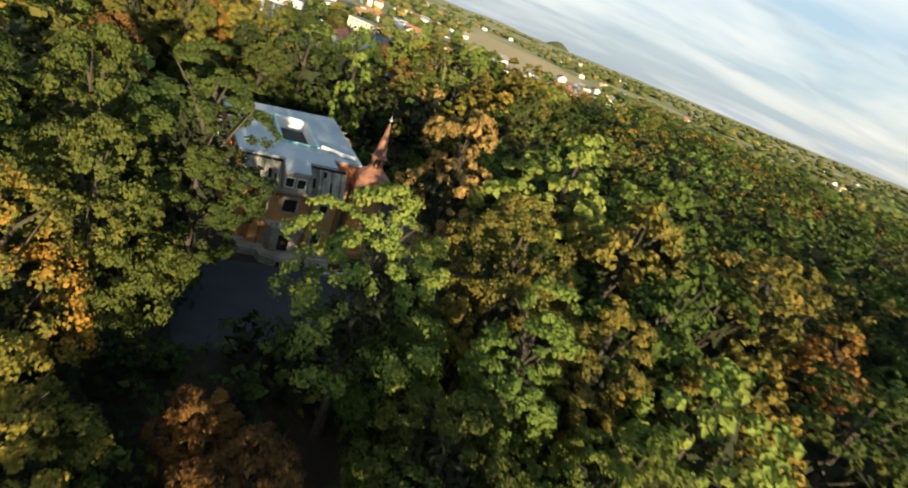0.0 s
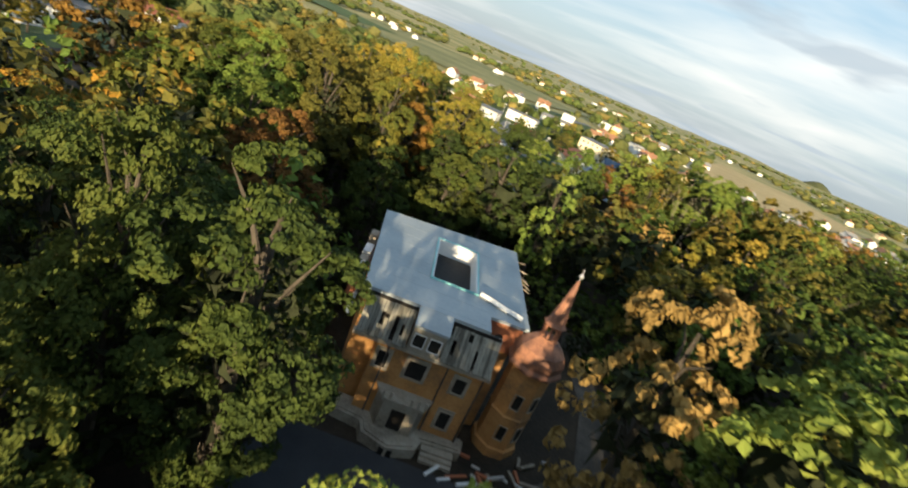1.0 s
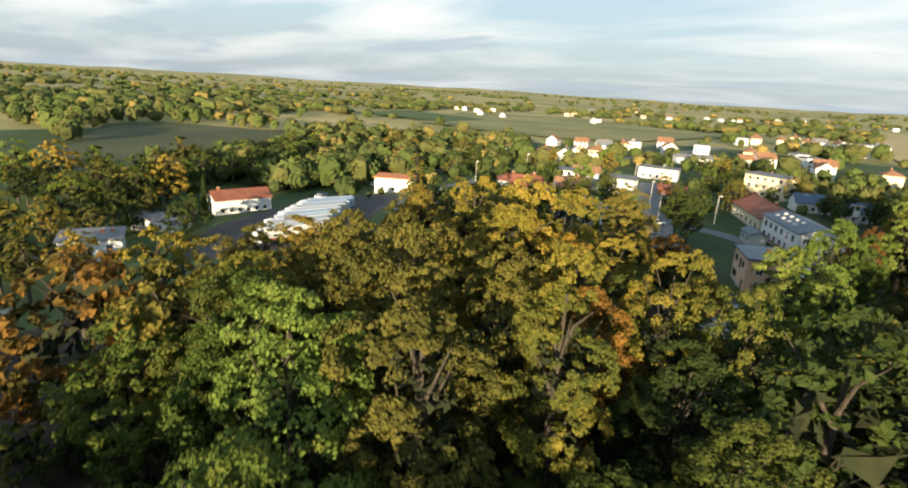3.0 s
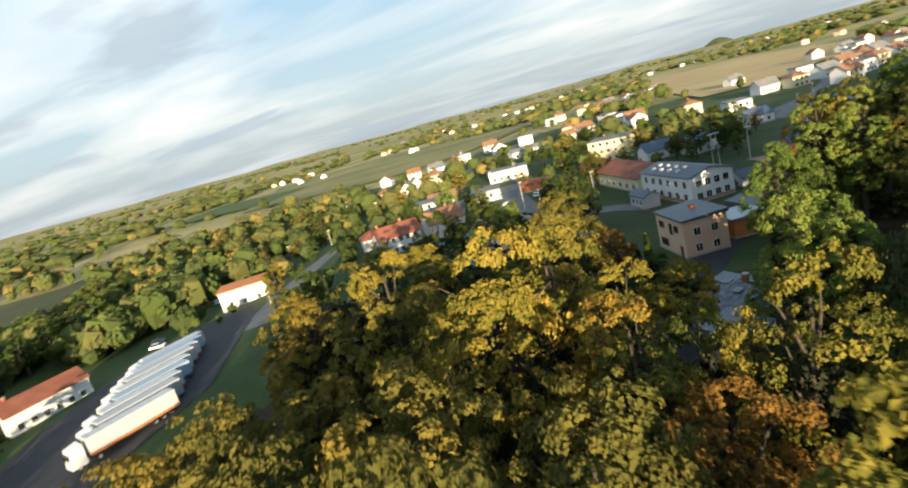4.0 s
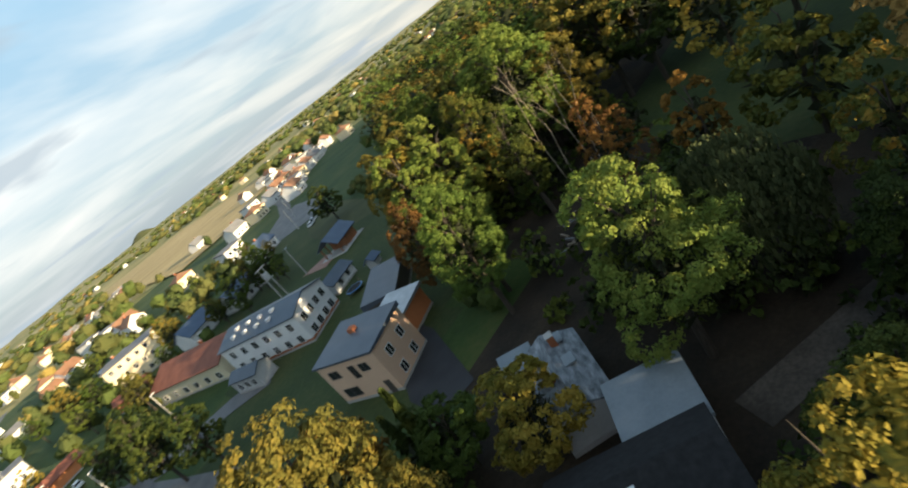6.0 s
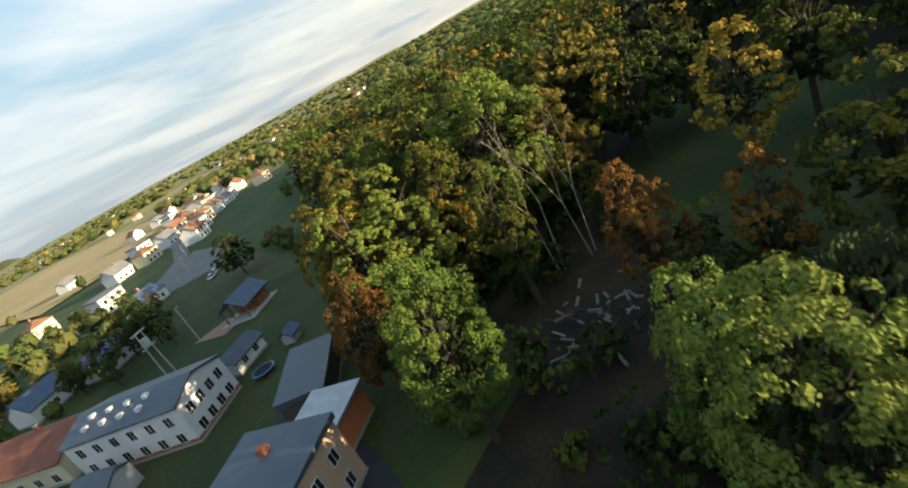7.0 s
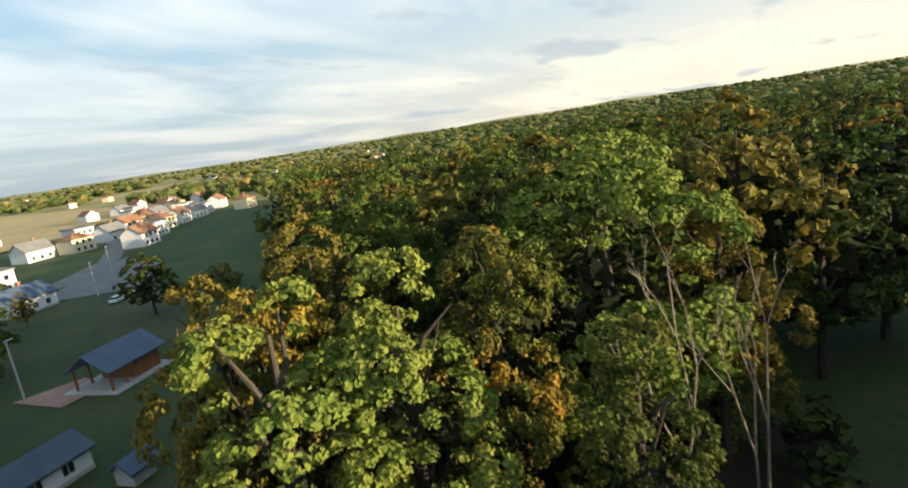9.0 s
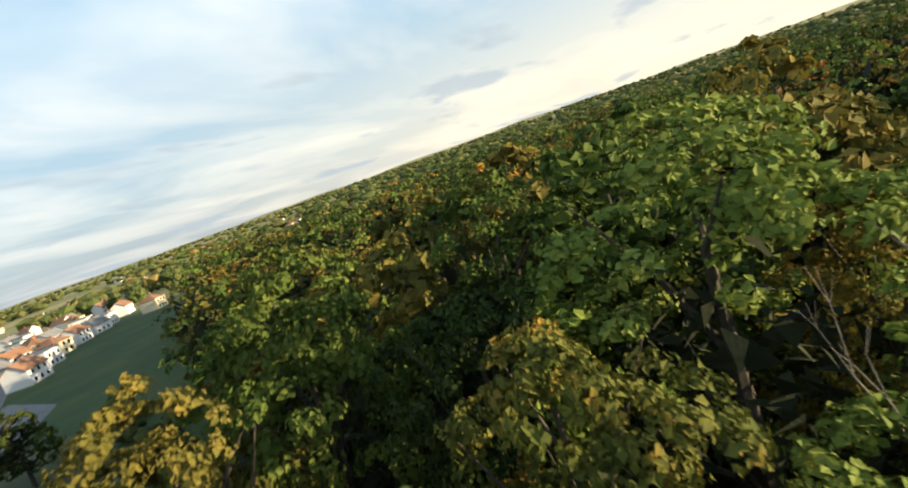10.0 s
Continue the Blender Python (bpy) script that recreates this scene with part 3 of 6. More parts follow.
    for xa, xb in ((-14.4, -10.0), (-6.9, -2.3)):
        slope = boxpart("front_slope", (xa, xb, -6.2, -5.0, 9.0, 9.35), DARK_FILL, th, "broken grey shingle slope")
        # dark block painting the shade seen between broken shingles
        boxpart("slope_void", (xa + 0.05, xb - 0.05, -5.15, -4.7, 9.3, RT - 0.31), DARK_FILL, slope)
        x = xa
        while x < xb - 0.05:
            wd = rnd.uniform(0.22, 0.4)
            broken = rnd.random() < 0.22
            spans = [(-6.9, -4.95)]
            if broken:
                c = rnd.uniform(-6.5, -5.6)
                spans = [(-6.9, c), (c + rnd.uniform(0.25, 0.7), -4.95)] if rnd.random() < 0.6 else [(c, -4.95)]
            for ya, ye in spans:
                if ye - ya < 0.1:
                    continue
                j, xe = rnd.uniform(0, 0.07), min(xb, x + wd - 0.03)
                bm = bmesh.new()
                solid(bm, [(x, ya, zs(ya) + j), (xe, ya, zs(ya) + j), (xe, ye, zs(ye) + j), (x, ye, zs(ye) + j), (x, ya, zs(ya) + j + 0.07), (xe, ya, zs(ya) + j + 0.07), (xe, ye, zs(ye) + j + 0.07), (x, ye, zs(ye) + j + 0.07)],
                      [(3, 2, 1, 0), (4, 5, 6, 7), (0, 1, 5, 4), (1, 2, 6, 5), (2, 3, 7, 6), (3, 0, 4, 7)])
                part("shingle", bm, SHINGLE, slope)
            x += wd
    boxpart("dormer", (-9.9, -7.0, -6.75, -5.0, 9.1, RT - 1.12), STONE, th)
    for u in (-9.15, -7.75):
        window(th, pose(u, -6.77, 10.2), 0.95, 1.15, FRAMEW, DARK_FILL, False)
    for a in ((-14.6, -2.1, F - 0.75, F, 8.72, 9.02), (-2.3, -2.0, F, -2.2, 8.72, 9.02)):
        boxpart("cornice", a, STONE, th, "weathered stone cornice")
    # openings with stone surrounds, near-black panes for the unlit inside
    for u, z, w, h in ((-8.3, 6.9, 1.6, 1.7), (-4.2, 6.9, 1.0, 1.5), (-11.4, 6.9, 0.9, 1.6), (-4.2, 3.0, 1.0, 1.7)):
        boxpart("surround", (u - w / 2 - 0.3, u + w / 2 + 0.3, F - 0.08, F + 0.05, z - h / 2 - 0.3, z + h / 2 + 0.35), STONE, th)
        window(th, pose(u, F - 0.09, z), w, h, STONE, DARK_FILL, False)
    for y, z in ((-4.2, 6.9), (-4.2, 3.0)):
        window(th, pose(-2.29, y, z, 0, 0, 90), 1.0, 1.6, STONE, DARK_FILL, False)
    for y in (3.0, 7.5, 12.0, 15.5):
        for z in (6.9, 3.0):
            window(th, pose(-0.29, y, z, 0, 0, 90), 1.2, 1.9, STONE, DARK_FILL, False)
    # bay under a crumbling balcony, terrace with a curved front
    bm = bmesh.new()
    prism(bm, [(-10.6, F), (-9.9, F - 1.5), (-6.7, F - 1.5), (-6.0, F)], -1, 4.3)
    part("bay", bm, STONE, th, "grey bay with crumbling plaster")
    bm = bmesh.new()
    prism(bm, [(-11.0, F), (-10.2, F - 1.9), (-6.4, F - 1.9), (-5.6, F)], 4.3, 4.55)
    part("balcony", bm, STONE, th, "crumbling stone balcony over the bay")
    rnd = random.Random(3)
    for i in range(7):
        x = -10.2 + i * 0.64
        if i in (2, 3):
            continue
        boxpart("baluster", (x - 0.12, x + 0.12, F - 1.85, F - 1.6, 4.55, 5.0 + rnd.uniform(0, 0.5)), STONE, th)
    window(th, pose(-8.3, F - 1.52, 2.4), 1.3, 2.1, STONE, DARK_FILL, False)
    for k, g in ((0.0, 1.0), (0.25, 1.15)):
        bm = bmesh.new()
        prism(bm, [(-14.0 + k, -4.8), (-13.8 + k, F - 0.9 + k), (-11.2 + k, F - 1.3 + k), (-10.8 + k, F - 2.6 + k), (-8.3, F - 3.5 + k), (-5.8 - k, F - 2.6 + k), (-5.4 - k, F - 1.3 + k), (-1.6 - k, F - 1.1 + k), (-1.4 - k, F + 0.6)], -1.0 if k == 0 else 1.0, g)
        part("terrace", bm, STONE, th, "worn stone terrace with a curved front")
    boxpart("cellar_opening", (-8.9, -7.7, F - 3.45, F - 3.0, 0.05, 0.75), DARK_FILL, th)
    for i in range(3):
        boxpart("step", (-5.2, -2.2, F - 1.9 - 0.4 * i, F - 1.0, -0.6, 0.75 - 0.25 * i), STONE, th)
    for x in (-11.2, -5.75, -2.45):
        bm = bmesh.new()
        beam(bm, (x, F - 0.14, 1.0), (x, F - 0.14, 8.7), 0.08)
        part("drainpipe", bm, FRAMED, th)
    # corner tower with a bell roof and a spire
    tx, ty = 1.9, -2.9
    bm = bmesh.new()
    rings(bm, [(2.3, -1), (2.3, 1.0), (2.05, 1.1), (2.05, 4.6), (2.18, 4.7), (2.05, 4.9), (2.05, 9.6)], 8, tx, ty, 0.39)
    tw = part("tower", bm, OCHRE, th, "octagonal ochre corner tower")
    bm = bmesh.new()
    rings(bm, [(2.1, 9.6), (2.7, 9.9), (2.75, 10.15), (2.5, 10.45), (2.55, 11.1), (2.25, 11.9), (1.45, 12.6), (0.95, 12.95), (0.95, 13.1)], 8, tx, ty, 0.39)
    part("bell_roof", bm, COPPER, tw, "rusty bell-shaped sheet metal roof")
    for i in range(8):
        an = 0.39 + math.pi * i / 4
        bm = bmesh.new()
        beam(bm, (tx + 0.72 * math.cos(an), ty + 0.72 * math.sin(an), 13.05), (tx + 0.72 * math.cos(an), ty + 0.72 * math.sin(an), 14.35), 0.12, n=4)
        part("lantern_post", bm, COPPER, tw)
    bm = bmesh.new()
    rings(bm, [(0.96, 14.3), (1.1, 14.45), (0.85, 14.75), (0.5, 16.6), (0.14, 19.0), (0.08, 19.1)], 8, tx, ty, 0.39)
    part("spire", bm, COPPER, tw, "rust-red pointed spire")
    bm = bmesh.new()
    rings(bm, [(0.05, 19.0), (0.05, 19.3), (0.22, 19.45), (0.22, 19.6), (0.05, 19.75), (0.03, 20.2)], 6, tx, ty)
    part("finial", bm, METAL, tw)
    for an in (-100, -45, 10):
        for z in (6.6, 2.9):
            window(tw, pose(tx + 1.95 * math.cos(radians(an)), ty + 1.95 * math.sin(radians(an)), z, 0, 0, an + 90), 0.8, 1.5, STONE, DARK_FILL, False)
    # rafter ends and eaves clutter left by the builders
    rnd = random.Random(9)
    for i in range(7):
        bm = bmesh.new()
        y = 9.5 + i * 1.1
        beam(bm, (0.35, y, RT - 0.7 + rnd.uniform(-0.3, 0.2)), (1.9, y + rnd.uniform(-1.1, 1.1), RT - 1.0 + rnd.uniform(-0.3, 0.3)), 0.07, n=4)
        part("rafter_end", bm, DEADWOOD, th)
    for i in range(7):
        y = -2.0 + i * 2.2
        boxpart("eave_block", (-16.6 - i * 0.06, -15.8 - i * 0.06, y, y + rnd.uniform(0.9, 1.9), 9.3, 10.0 + rnd.uniform(0, 1.3)), rnd.choice((WHITE, STONE, BRICK)), th)
    bm = bmesh.new()
    beam(bm, (-15.6, -5.4, 9.6), (-16.4, 14.0, 9.6), 0.2, n=4)
    part("eave_beam", bm, FRAMEW, th)
    return th


villa()


def rubble(x, y, label, seed, n=16, spread=1.8, group="builders' waste by the villa"):
    """Builders' waste: planks, bricks and blocks, a small thing each."""
    rnd = random.Random(seed)
    for i in range(n):
        px, py = x + rnd.gauss(0, spread), y + rnd.gauss(0, spread)
        t = new("rubble_block", None)
        l = rnd.uniform(0.4, 2.2)
        bm = bmesh.new()
        box(bm, -l / 2, l / 2, -0.15, 0.15, 0, rnd.uniform(0.1, 0.35))
        me = finish("rubble_block", bm, rnd.choice((CONCRETE, DEADWOOD, BRICK, WHITE) if n == 16 else (DEADWOOD, BARK, GREYROOF)))
        bpy.data.objects.remove(t)
        ob = new("rubble_block", me)
        ob.matrix_basis = pose(px, py, gz(px, py) + 0.1, 0, 0, rnd.uniform(0, 180))
        tagged(ob, label, "rubble", group)


rubble(-3.0, 62.5, "loose builders' plank or block on the ground", 4)
rubble(1.0, 66.0, "loose builders' plank or block on the ground", 8)
rubble(-8.5, 161.5, "grey broken plank or slab on bare earth", 12, 40, 3.2, "rubble on the bare earth")

# ======== houses of the town ========
def town():
    # peach house with a lean-to canopy and a dark flat annexe
    t = house("peach two-storey house with a blue-grey flat roof", -34.5, 180.9, -70.5, 10.2, 7.8, 6.6, "flat", 0.35, BEIGE, SLATE,
              [("right", 2, 2)], [], 0.3, door=("front", 3.6))
    for u, z, w, h in ((-3.0, 4.9, 1.7, 1.1), (-2.6, 1.7, 2.6, 1.3), (0.4, 4.6, 0.9, 1.9), (2.4, 4.9, 1.4, 1.1)):
        window(t, on_side("front", 10.2, 7.8, u, z), w, h, FRAMED)
    bx = boxpart("vent_box", (-1.2, -0.3, 0.6, 1.5, 7.0, 7.7), BRICK, t)
    c = house("lean-to garage with a white canopy roof", -25.8, 184.8, -70.5, 6.0, 6.0, 3.6, "flat", 0.2, ORANGEWALL, METAL, [], [], 0.4, name="garage", category="garage")
    boxpart("garage_door", (-1.3, 1.3, -3.06, -2.9, 0.1, 2.4), WOOD, c)
    house("long outbuilding with a dark blue mono-pitch roof", -19.6, 195.6, 42, 12.6, 5.6, 3.2, "flat", 0.7, FRAMED, SLATE, [], [], 0.3, name="outbuilding", category="outbuilding")
    # white school block, its porch, its cream wing
    w = house("white two-storey school block with a low slate gable roof", -29.7, 223.0, -65, 22.0, 10.8, 6.2, "gable", 1.5, WHITE, SLATE,
              [("right", 4, 2), ("front", 6, 2), ("back", 5, 2)], [], 0.35, name="school_block", category="school", pane=(1.3, 1.5))
    boxpart("brick_plinth", (-11.04, 11.04, -5.44, 5.44, 0.46, 0.9), BRICK, w)
    for i in range(4):
        for j in range(2):
            v = boxpart("roof_vent", (-7.5 + i * 3.6, -6.7 + i * 3.6, -4.0 + j * 2.0, -3.2 + j * 2.0, 6.4 + j * 0.5, 7.4 + j * 0.5), WHITE, w)
    house("small grey entrance porch with a slate roof", -39.8, 219.0, -67, 7.5, 4.0, 3.0, "gable", 1.0, GREYWALL, SLATE, [("front", 3, 1)], [], 0.3, name="porch", category="porch")
    house("cream school wing with a red hip roof", -39.5, 249.5, -67, 27.0, 13.0, 4.2, "gable", 2.6, CREAM, REDROOF, [("front", 6, 1), ("right", 3, 1), ("left", 3, 1)], [(3, 0.5)], 0.5, name="school_wing", category="school", pane=(1.5, 1.4))
    house("cream three-storey apartment block with a flat roof", -44.8, 309.0, -18, 16.0, 10.0, 8.6, "flat", 0.3, CREAM, GREYROOF, [("front", 5, 3), ("right", 2, 3), ("left", 2, 3)], [], 0.3, name="apartment_block", category="apartments")
    house("low brick shed beside the apartment block", -52, 288, -18, 10, 5, 2.8, "gable", 1.2, BRICK, REDROOF, [], [], name="shed", category="shed")
    # white gabled house behind the yellow tree, grey cube house, red-roofed farmhouse
    house("white house with a steep slate gable roof", -75.5, 197.5, 118, 9.5, 9.0, 5.2, "gable", 3.4, WHITE, SLATE, [("right", 2, 2), ("left", 2, 2), ("front", 3, 1)], [(-1, 1)])
    house("low white annexe with a slate roof", -82.0, 194.5, 118, 6.0, 6.0, 3.0, "gable", 1.6, WHITE, SLATE, [("front", 1, 1)], [], name="annexe", category="house")
    house("small blue-roofed garden shed", -62.0, 199.0, 30, 5.0, 4.0, 2.4, "flat", 0.4, GREYWALL, BLUEROOF, [], [], name="shed", category="shed")
    house("grey cube house with a flat roof", -89.0, 263.0, 8, 9.5, 9.0, 6.0, "flat", 0.3, GREYWALL, GREYROOF, [("front", 2, 2), ("right", 2, 2)], [])
    f = house("long white farmhouse with a red tile gable roof", -108.0, 222.0, 34, 12.5, 9.0, 5.4, "gable", 2.8, WHITE, REDROOF, [("front", 5, 2), ("left", 2, 2)], [(-5, 0.4), (2, 0.6)])
    house("brown-roofed barn with a white gable", -97.0, 233.0, 34, 11.0, 9.0, 4.8, "gable", 3.2, WHITE, BROWNROOF, [("right", 1, 1)], [(2, 0.4)], name="barn", category="barn")
    house("small white house with a rounded red roof", -118.0, 227.0, 34, 7.0, 7.0, 5.0, "hip", 2.4, WHITE, REDROOF, [("left", 2, 1)], [])
    house("flat white depot with wide windows", -90.0, 318.0, 6, 17.0, 8.0, 5.0, "flat", 0.2, WHITE, GREYROOF, [("front", 5, 1)], [], name="depot", category="depot")
    house("orange shed with a red roof beside the street", -74.0, 276.0, 10, 10.0, 5.0, 2.8, "gable", 1.2, ORANGEWALL, REDROOF, [], [], name="shed", category="shed")
    house("low white garage row", -104.0, 262.0, 10, 12.0, 6.0, 3.2, "flat", 0.2, WHITE, GREYROOF, [("front", 3, 1)], [], name="garage_row", category="garage")
    house("white bungalow with a brown roof", -112.0, 285.0, 14, 11.0, 8.0, 3.4, "gable", 2.2, WHITE, BROWNROOF, [("front", 3, 1)], [(1, 0.5)])
    # west: lorry yard buildings
    house("white workshop with a red tile gable roof", -175.5, 160.0, 76, 17.0, 8.0, 4.8, "gable", 2.2, WHITE, REDROOF, [("right", 2, 2), ("front", 6, 1)], [(-6, 0.5)], name="workshop", category="workshop")
    house("white and orange hall with an orange flat roof", -160.0, 216.0, 30, 14.0, 9.0, 5.5, "flat", 0.3, WHITE, ORANGEWALL, [("front", 3, 1)], [], name="hall", category="hall")
    boxed = house("low white building with a flat dark roof", -176.5, 136.0, 12, 17.0, 6.0, 3.2, "flat", 0.2, WHITE, GREYROOF, [("front", 5, 1)], [], name="depot", category="depot")
    house("long two-storey white depot with a grey flat roof", -214.0, 228.0, 62, 27.0, 11.0, 6.0, "flat", 0.2, WHITE, GREYROOF, [("front", 7, 2), ("left", 3, 1), ("right", 3, 1)], [], name="depot", category="depot")
    house("white warehouse with a pale roof", -208.0, 262.0, 20, 26.0, 12.0, 5.0, "flat", 0.4, WHITE, FRAMEW, [("front", 6, 1)], [], name="warehouse", category="warehouse")
    house("low grey warehouse with a metal roof", -196.0, 292.0, 20, 22.0, 10.0, 4.6, "flat", 0.3, GREYWALL, METAL, [("front", 5, 1)], [], name="warehouse", category="warehouse")
    house("white two-storey house with a flat grey roof", -160.0, 112.0, 62, 12.0, 9.0, 6.4, "flat", 0.3, WHITE, GREYROOF, [("front", 3, 2), ("right", 2, 2), ("left", 2, 2)], [(2, 1), (4, 1)])
    house("long low shed with a white roof edge", -172.0, 100.0, 62, 14.0, 5.0, 2.8, "flat", 0.3, WHITE, FRAMED, [], [], name="shed", category="shed")
    house("small grey bungalow with a slate roof", -99, 250, 12, 8, 7, 3.2, "gable", 2.0, GREYWALL, SLATE, [("front", 2, 1)], [(1, 0.5)])
    house("white house with a flat grey roof", -112, 268, 12, 10, 8, 5.4, "flat", 0.2, WHITE, GREYROOF, [("front", 3, 2)], [])
    house("white garden shed with a blue roof", -83, 252, 20, 5, 4, 2.4, "flat", 0.4, WHITE, BLUEROOF, [], [], name="shed", category="shed")
    house("pale shed with a blue roof", -91, 208, 34, 5, 4, 2.4, "flat", 0.4, CREAM, BLUEROOF, [], [], name="shed", category="shed")
    house("long white hall beside the fields", -92, 398, 30, 20, 8, 4.0, "gable", 1.6, WHITE, GREYROOF, [("front", 5, 1)], [], name="hall", category="hall")
    house("white house with a bright shed roof", -158, 452, 10, 16, 10, 5.0, "flat", 0.5, WHITE, METAL, [("front", 4, 1)], [], name="hall", category="hall")
    house("brown-roofed farmhouse beside the fields", -66, 430, 24, 14, 8, 4.0, "gable", 2.4, CREAM, BROWNROOF, [("front", 4, 1)], [(2, 0.5)])
    # gardens behind the school
    g = thing("garden_pavilion", pose(1.0, 244.0, gz(1, 244), 0, 0, 22), "brown timber garden pavilion with a blue-grey gable roof", "pavilion")
    boxpart("slab", (-5.2, 5.2, -4.6, 4.6, -0.3, 0.15), CONCRETE, g)
    boxpart("timber_wall", (-0.4, 4.0, -3.0, 3.0, 0.15, 3.0), WOOD, g)
    for x, y in ((-4.2, -3.0), (-4.2, 3.0), (-2.0, -3.0), (-2.0, 3.0)):
        boxpart("post", (x - 0.12, x + 0.12, y - 0.12, y + 0.12, 0.15, 3.0), WOOD, g)
    bm = bmesh.new()
    roof_gable(bm, 9.0, 6.6, 3.0, 2.1, 0.5)
    part("roof", bm, BLUEROOF, g)
    sheet("patio", [(-9.8, 251.5), (-7.2, 241.6), (-1.0, 243.0), (-1.6, 250.0)], PAVERS, 0.12, "reddish paved patio before the pavilion", "patio")
    s = house("small white shed with a dark gable roof", -15.0, 222.0, 18, 7.5, 4.6, 2.4, "gable", 1.3, WHITE, SLATE, [("front", 2, 1)], [], name="shed", category="shed")
    house("little grey playhouse with a blue roof", -9.5, 214.5, 20, 2.4, 2.2, 1.6, "gable", 0.8, GREYWALL, BLUEROOF, [], [], name="playhouse", category="playhouse", plinth=False)
    for x, y, yaw, lab in ((9, 318, 24, "white house with a dark blue roof beside the car park"), (-16, 282, 24, "white house with a blue-grey roof among birches"), (-30, 288, 20, "small white house with a slate roof"), (-48, 340, 15, "white house with a grey roof")):
        house(lab, x, y, yaw, 11, 8, 3.6, "gable", 2.6, WHITE, BLUEROOF, [("front", 3, 1), ("right", 2, 1)], [(1, 0.6)])
    # the half-collapsed outbuildings in the park
    RUST = material("patched_sheet_roof", [(0.06, 0.065, 0.07), (0.17, 0.19, 0.205), (0.32, 0.34, 0.36)], scale=0.9, stretch=(1, 3, 1), fine=7, rough=0.6, bump=0.2)
    SHEET = material("smooth_sheet_roof", [(0.17, 0.20, 0.22), (0.24, 0.27, 0.29)], scale=0.4, fine=9, rough=0.55, bump=0.1)
    r = house("abandoned outbuilding with a patched metal roof", -35.0, 149.2, 50, 9.0, 5.0, 3.4, "gable", 1.1, GREYWALL, RUST, [("front", 2, 1)], [(-1.0, 0.8), (3.0, -0.8)], 0.4, name="outbuilding", category="outbuilding")
    for i, (x, y) in enumerate(((-2.6, 1.2), (0.2, -1.2), (2.4, 1.3), (3.6, -1.2))):
        bm = bmesh.new()
        box(bm, x - 0.7, x + 0.7, y - 0.5, y + 0.5, 4.35, 4.5)
        part("loose_sheet", bm, SHEET, r)
    house("abandoned wing with a smooth grey metal roof", -36.2, 140.6, -50, 5.4, 5.0, 3.0, "flat", 0.9, GREYWALL, SHEET, [], [], 0.3, name="outbuilding", category="outbuilding")
    house("small annexe with a sheet metal roof", -33.6, 155.6, 50, 3.2, 3.0, 2.8, "flat", 0.4, GREYWALL, SHEET, [], [], 0.2, name="annexe", category="outbuilding")
    d = house("dark felt-roofed outbuilding in the trees", -42.3, 139.4, -48, 11.0, 6.0, 3.4, "gable", 1.4, GREYWALL, RUBBER, [], [], 0.4, name="outbuilding", category="outbuilding")
    sk = boxpart("skylight", (-0.9, 0.1, -1.6, -0.9, 4.3, 4.75), FRAMEW, d)
    # far village: three house kinds repeated along the streets
    rnd = random.Random(21)
    kinds = [house("far white house with a red roof", 92, 462, 20, 11, 9, 5.6, "gable", 3.0, WHITE, BROWNROOF, [("front", 3, 2), ("right", 2, 2)], [(2, 0.5)], group="far village houses", far=True),
             house("far cream house with a brown roof", 108, 478, -10, 10, 9, 5.8, "hip", 2.6, CREAM, BROWNROOF, [("front", 3, 2), ("right", 2, 2)], [(1, 0.5)], group="far village houses", far=True),
             house("far white cube house with a flat roof", 74, 476, 14, 10, 10, 6.4, "flat", 0.3, WHITE, GREYROOF, [("front", 3, 2), ("right", 2, 2)], [], group="far village houses", far=True),
             house("far white house with a slate roof", 126, 505, 30, 12, 9, 4.6, "gable", 3.4, WHITE, GREYROOF, [("front", 3, 1), ("right", 2, 2)], [(2, 0.5)], group="far village houses", far=True)]
    spots = []
    for i, (x, y) in enumerate(((56, 425), (68, 392), (42, 430), (84, 418), (99, 440), (113, 452), (128, 464), (141, 479), (153, 452), (163, 500), (76, 442), (150, 520))):
        spots.append((x, y))
        copy_thing(kinds[(i * 3 + 1) % 4], pose(x, y, gz(x, y) - 0.1, 0, 0, 20 + (i * 37) % 24))
    for cx, cy, sx, sy, n in ((112, 520, 34, 30, 3), (170, 600, 40, 60, 9), (-60, 640, 45, 30, 8), (-10, 690, 40, 50, 8), (-20, 430, 50, 45, 8), (-150, 500, 60, 40, 9), (-180, 380, 50, 30, 6), (330, 900, 100, 120, 9), (-300, 1300, 400, 200, 16), (300, 1700, 400, 250, 14), (700, 1100, 250, 250, 10), (520, 700, 120, 120, 8), (-500, 1000, 220, 150, 12)):
        for _ in range(n):
            for _try in range(12):
                x, y = rnd.gauss(cx, sx * 0.6), rnd.gauss(cy, sy * 0.6)
                if all(math.hypot(x - a, y - b) > 17 for a, b in spots):
                    spots.append((x, y))
                    copy_thing(rnd.choice(kinds), pose(x, y, gz(x, y) - 0.1, 0, 0, rnd.choice((12, 102, 20, 110, 30)) + rnd.uniform(-6, 6)))
                    break


town()


# ======== vehicles ========
def paint(name, c):
    return material(name, [tuple(v * 0.9 for v in c), c], scale=0.6, rough=0.35, bump=0, spec=0.5)


